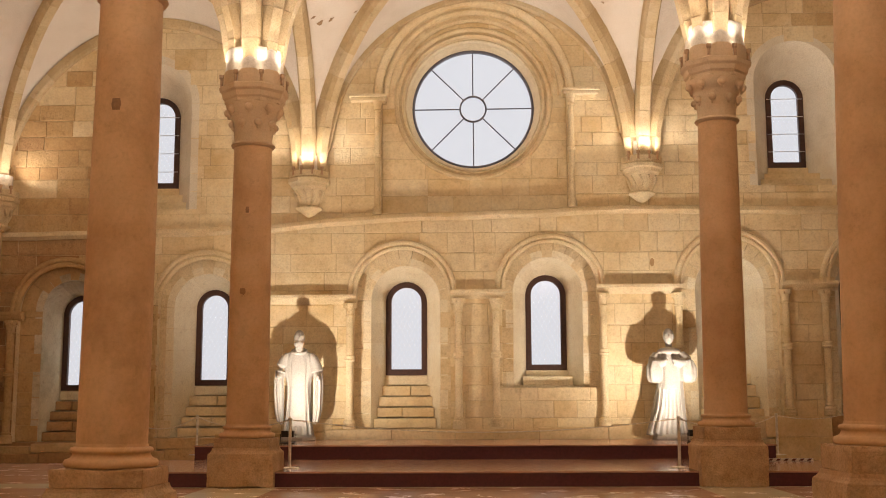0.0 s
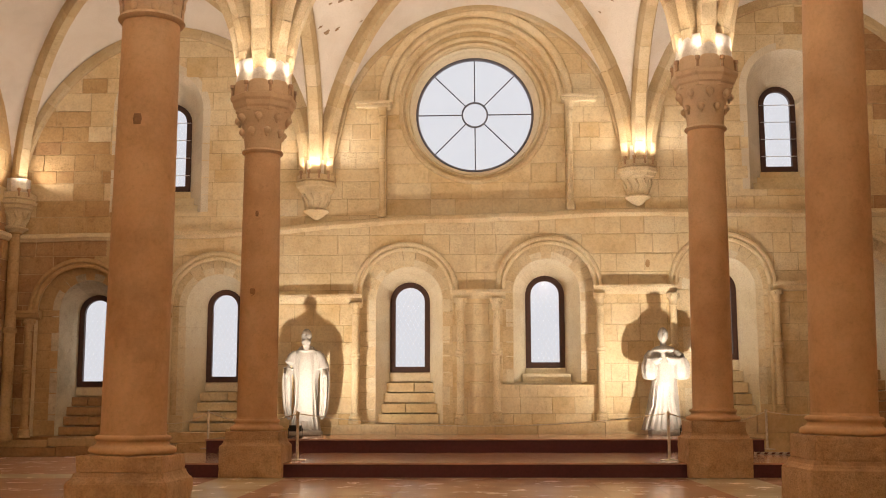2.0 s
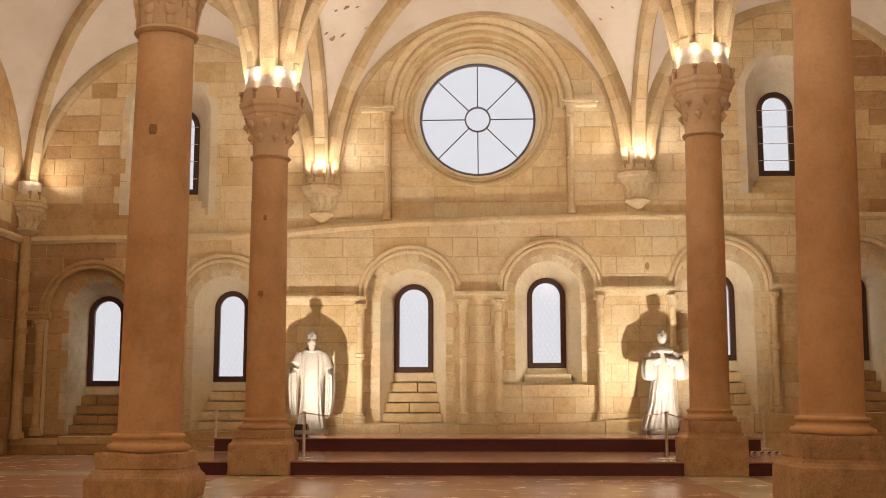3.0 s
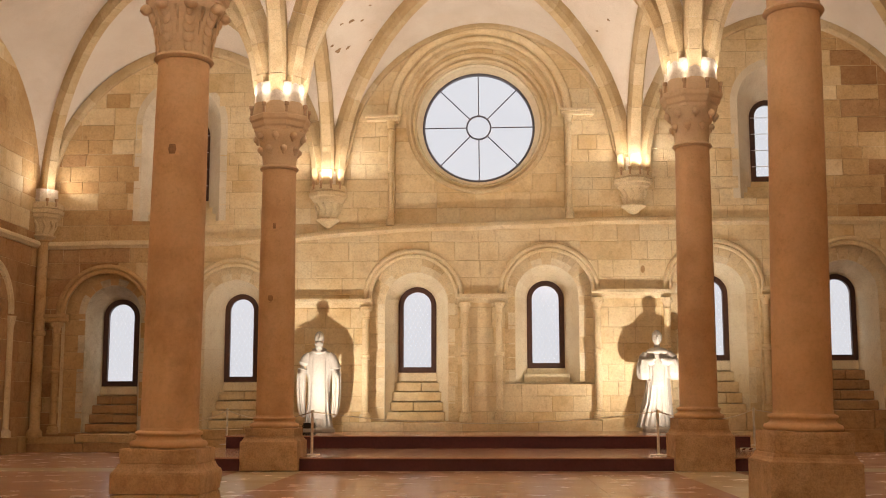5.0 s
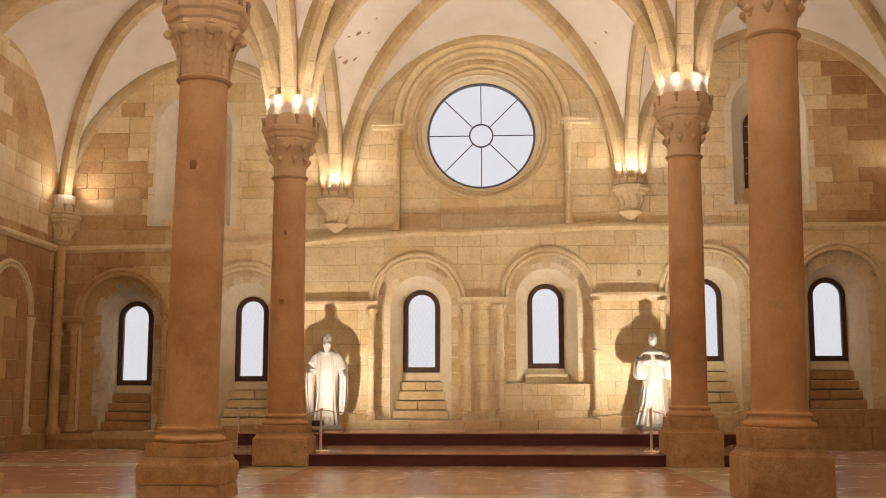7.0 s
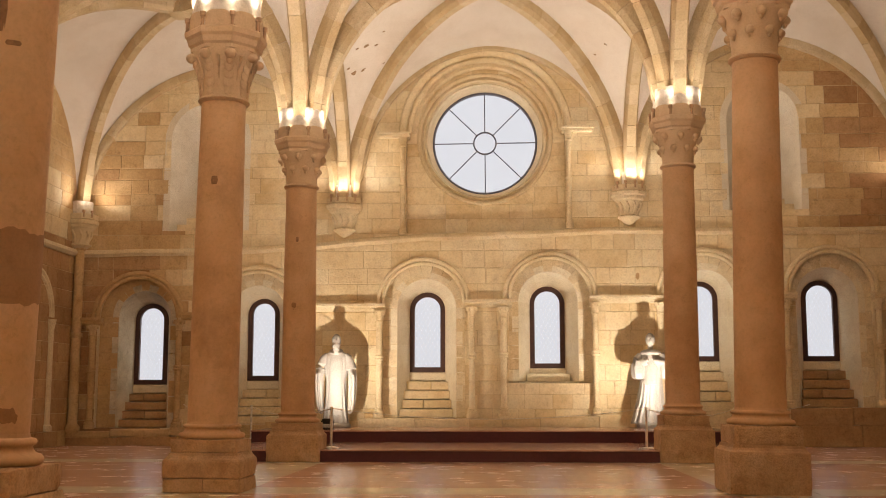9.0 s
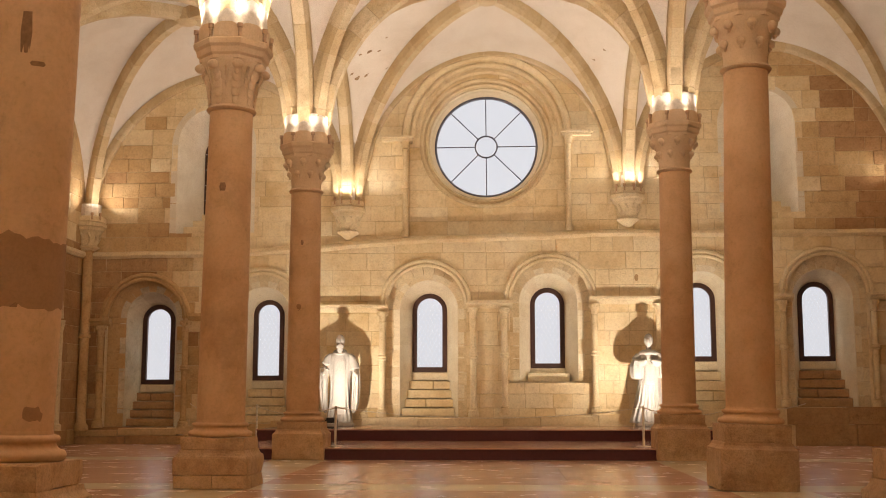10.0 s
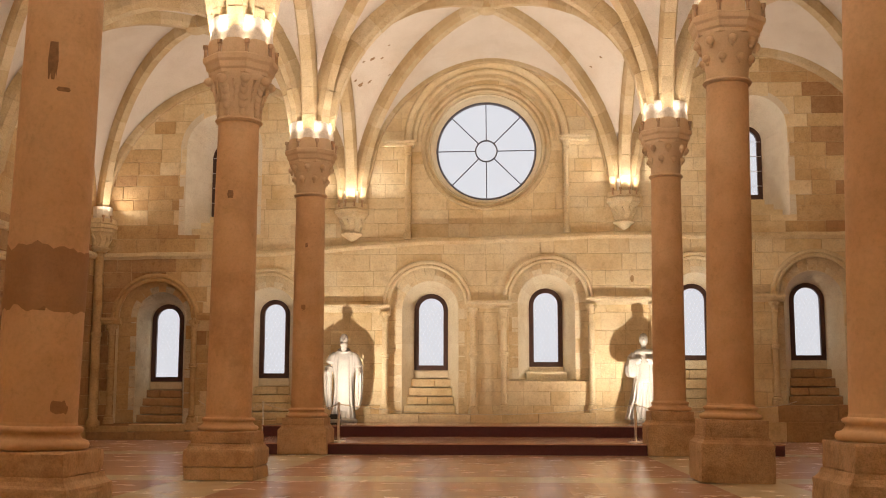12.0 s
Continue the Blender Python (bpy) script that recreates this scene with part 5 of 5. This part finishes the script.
# ---- striped strip on the lower step ----
def striped_strip(x, y, z, length, height):
    """A low board with slanting dark and white stripes."""
    t = thing("warning_strip", (x, y, z), "low board with slanting dark and white stripes", "warning strip")
    bm = bmesh.new()
    box(bm, 0, length, 0, 0.04, 0, height, 0.004)
    part("board", bm, STRIP_WHITE, t)
    k = 6
    for i in range(k):
        bm = bmesh.new()
        w = length / k
        x0 = w * i + 0.02
        line = [(x0, 0.008), (x0 + 0.45 * w, 0.008), (x0 + 0.7 * w, height - 0.008), (x0 + 0.25 * w, height - 0.008)]
        front = [bm.verts.new((px, -0.003, pz)) for px, pz in line]
        back = [bm.verts.new((px, 0.002, pz)) for px, pz in line]
        bm.faces.new(front)
        for q in range(4):
            bm.faces.new((front[q], back[q], back[(q + 1) % 4], front[(q + 1) % 4]))
        part("stripe", bm, STRIP_DARK, t)


STRIP_WHITE = plain("white_board", (0.72, 0.66, 0.58), rough=0.5)
STRIP_DARK = plain("dark_stripe", (0.12, 0.03, 0.025), rough=0.5)
# Row of dark dashes on the step, made as a low board.
striped_strip(5.2, 21.3, 0.24, 0.85, 0.055)

# ---- floor pieces ----
slabs = []
for x0, x1 in BANDS_X:
    y = YB
    while y < W:
        w = random.uniform(0.9, 1.6)
        slabs.append((x0, x1, y, min(y + w, W)))
        y += w
for y0, y1 in BANDS_Y:
    for x0, x1 in ((XL, BANDS_X[0][0]), (BANDS_X[0][1], BANDS_X[1][0]), (BANDS_X[1][1], XR)):
        x = x0
        while x < x1 - 0.01:
            w = random.uniform(0.9, 1.5)
            slabs.append((x, min(x + w, x1), y0, y1))
            x += w
for x0, x1, y0, y1 in slabs:
    if x1 - x0 < 0.03 or y1 - y0 < 0.03:
        continue
    bm = bmesh.new()
    box(bm, x0 + 0.002, x1 - 0.002, y0 + 0.002, y1 - 0.002, -0.02, 0.0)
    part("slab", bm, BAND, floor)
verts, faces = [], []
fx = [XL] + [v for q in BANDS_X for v in q] + [XR]
fy = [YB] + [v for q in sorted(BANDS_Y) for v in q] + [W]
for x0, x1 in zip(fx[::2], fx[1::2]):
    for y0, y1 in zip(fy[::2], fy[1::2]):
        nx, ny = max(1, round((x1 - x0) / 0.42)), max(1, round((y1 - y0) / 0.42))
        tx, ty = (x1 - x0) / nx, (y1 - y0) / ny
        for i in range(nx):
            for k in range(ny):
                x, y, g = x0 + tx * i, y0 + ty * k, 0.001
                z, dz = 0.0, 0.0
                b0 = len(verts)
                verts += [(x + g, y + g, z), (x + tx - g, y + g, z + dz), (x + tx - g, y + ty - g, z + dz), (x + g, y + ty - g, z),
                          (x + g, y + g, -0.012), (x + tx - g, y + g, -0.012), (x + tx - g, y + ty - g, -0.012), (x + g, y + ty - g, -0.012)]
                faces += [tuple(b0 + v for v in q) for q in ((0, 1, 2, 3), (0, 4, 5, 1), (1, 5, 6, 2), (2, 6, 7, 3), (3, 7, 4, 0))]
me = bpy.data.meshes.new("tiles")
me.from_pydata(verts, [], faces)
me.materials.append(TERRACOTTA)
tiles = new("tiles", me)
tiles.parent = floor
tagged(tiles, "worn reddish terracotta floor tiles", kind="stuff")

# ---- facing stones of the end wall ----
def burnt_heap(x, z, heaps):
    """Which heap a stone at (x, z) belongs to: clean, tawny or burnt red, in drifts towards both ends of the wall."""
    low, high = max(0.0, min(1.0, (-7.2 - x) / 2.6)), max(0.0, min(1.0, (x - 7.6) / 2.6))
    heat = (1.05 * low if z < 5.2 else 0.55 * low if z < 7.4 else 0.3 * low) + (1.0 * high if z > 5.4 else 0.3 * high)
    heat += 0.55 * noise.noise((0.45 * x, 0.6 * z, 3.0)) + random.uniform(-0.14, 0.14)
    return heaps[2 if heat > 0.8 else 1 if heat > 0.36 else 0]


rest, tawny, reddened = bmesh.new(), bmesh.new(), bmesh.new()
z, singles = 0.3, 0
while z < 11.7:
    h = random.uniform(0.3, 0.54)
    x = XL - random.uniform(0, 0.6)
    while x < XR:
        w = random.choice((random.uniform(0.35, 0.7), random.uniform(0.6, 1.4)))
        a, b = max(x, XL) + 0.004, min(x + w, XR) - 0.004
        if b - a > 0.05:
            for line in pieces(a + random.choice((0, 0, 0.004)), b, z + random.choice((0.003, 0.004, 0.009)), z + h - 0.004):
                y0 = W + random.choice((random.uniform(-0.004, 0.006), random.uniform(-0.018, 0.008)))
                if -7.6 < a and b < 4.6 and 0.6 < z < 6.6 and singles < 300:
                    bm = bmesh.new()
                    slab(bm, line, y0, W + 0.05)
                    part("stone", bm, WALL, wall_north)
                    singles += 1
                else:
                    mid = (a + b) / 2
                    slab(burnt_heap(mid, z, (rest, tawny, reddened)), line, y0, W + 0.05)
        x += w
    z += h
tagged(part("stones", rest, WALL_JOINED, wall_north), kind="stuff")
tagged(part("tawny_stones", tawny, TAWNY, wall_north, "tan scorched stones"), kind="stuff")
tagged(part("reddened_stones", reddened, REDDENED, wall_north, "red-brown burnt stones"), kind="stuff")

# A dark hole in the wall, put in as a raised brown patch.
for x, z, w, h in ((3.99, 4.53, 0.12, 0.24),):
    bm = bmesh.new()
    line = [(x + w / 2 * math.cos(a) * random.uniform(0.8, 1.1), z + h / 2 * math.sin(a) * random.uniform(0.8, 1.1)) for a in [2 * math.pi * i / 9 for i in range(9)]]
    slab(bm, line, W - 0.024, W + 0.02)
    part("repair", bm, REDDENED, wall_north, "small brown patch drawn for a dark hole in the masonry")
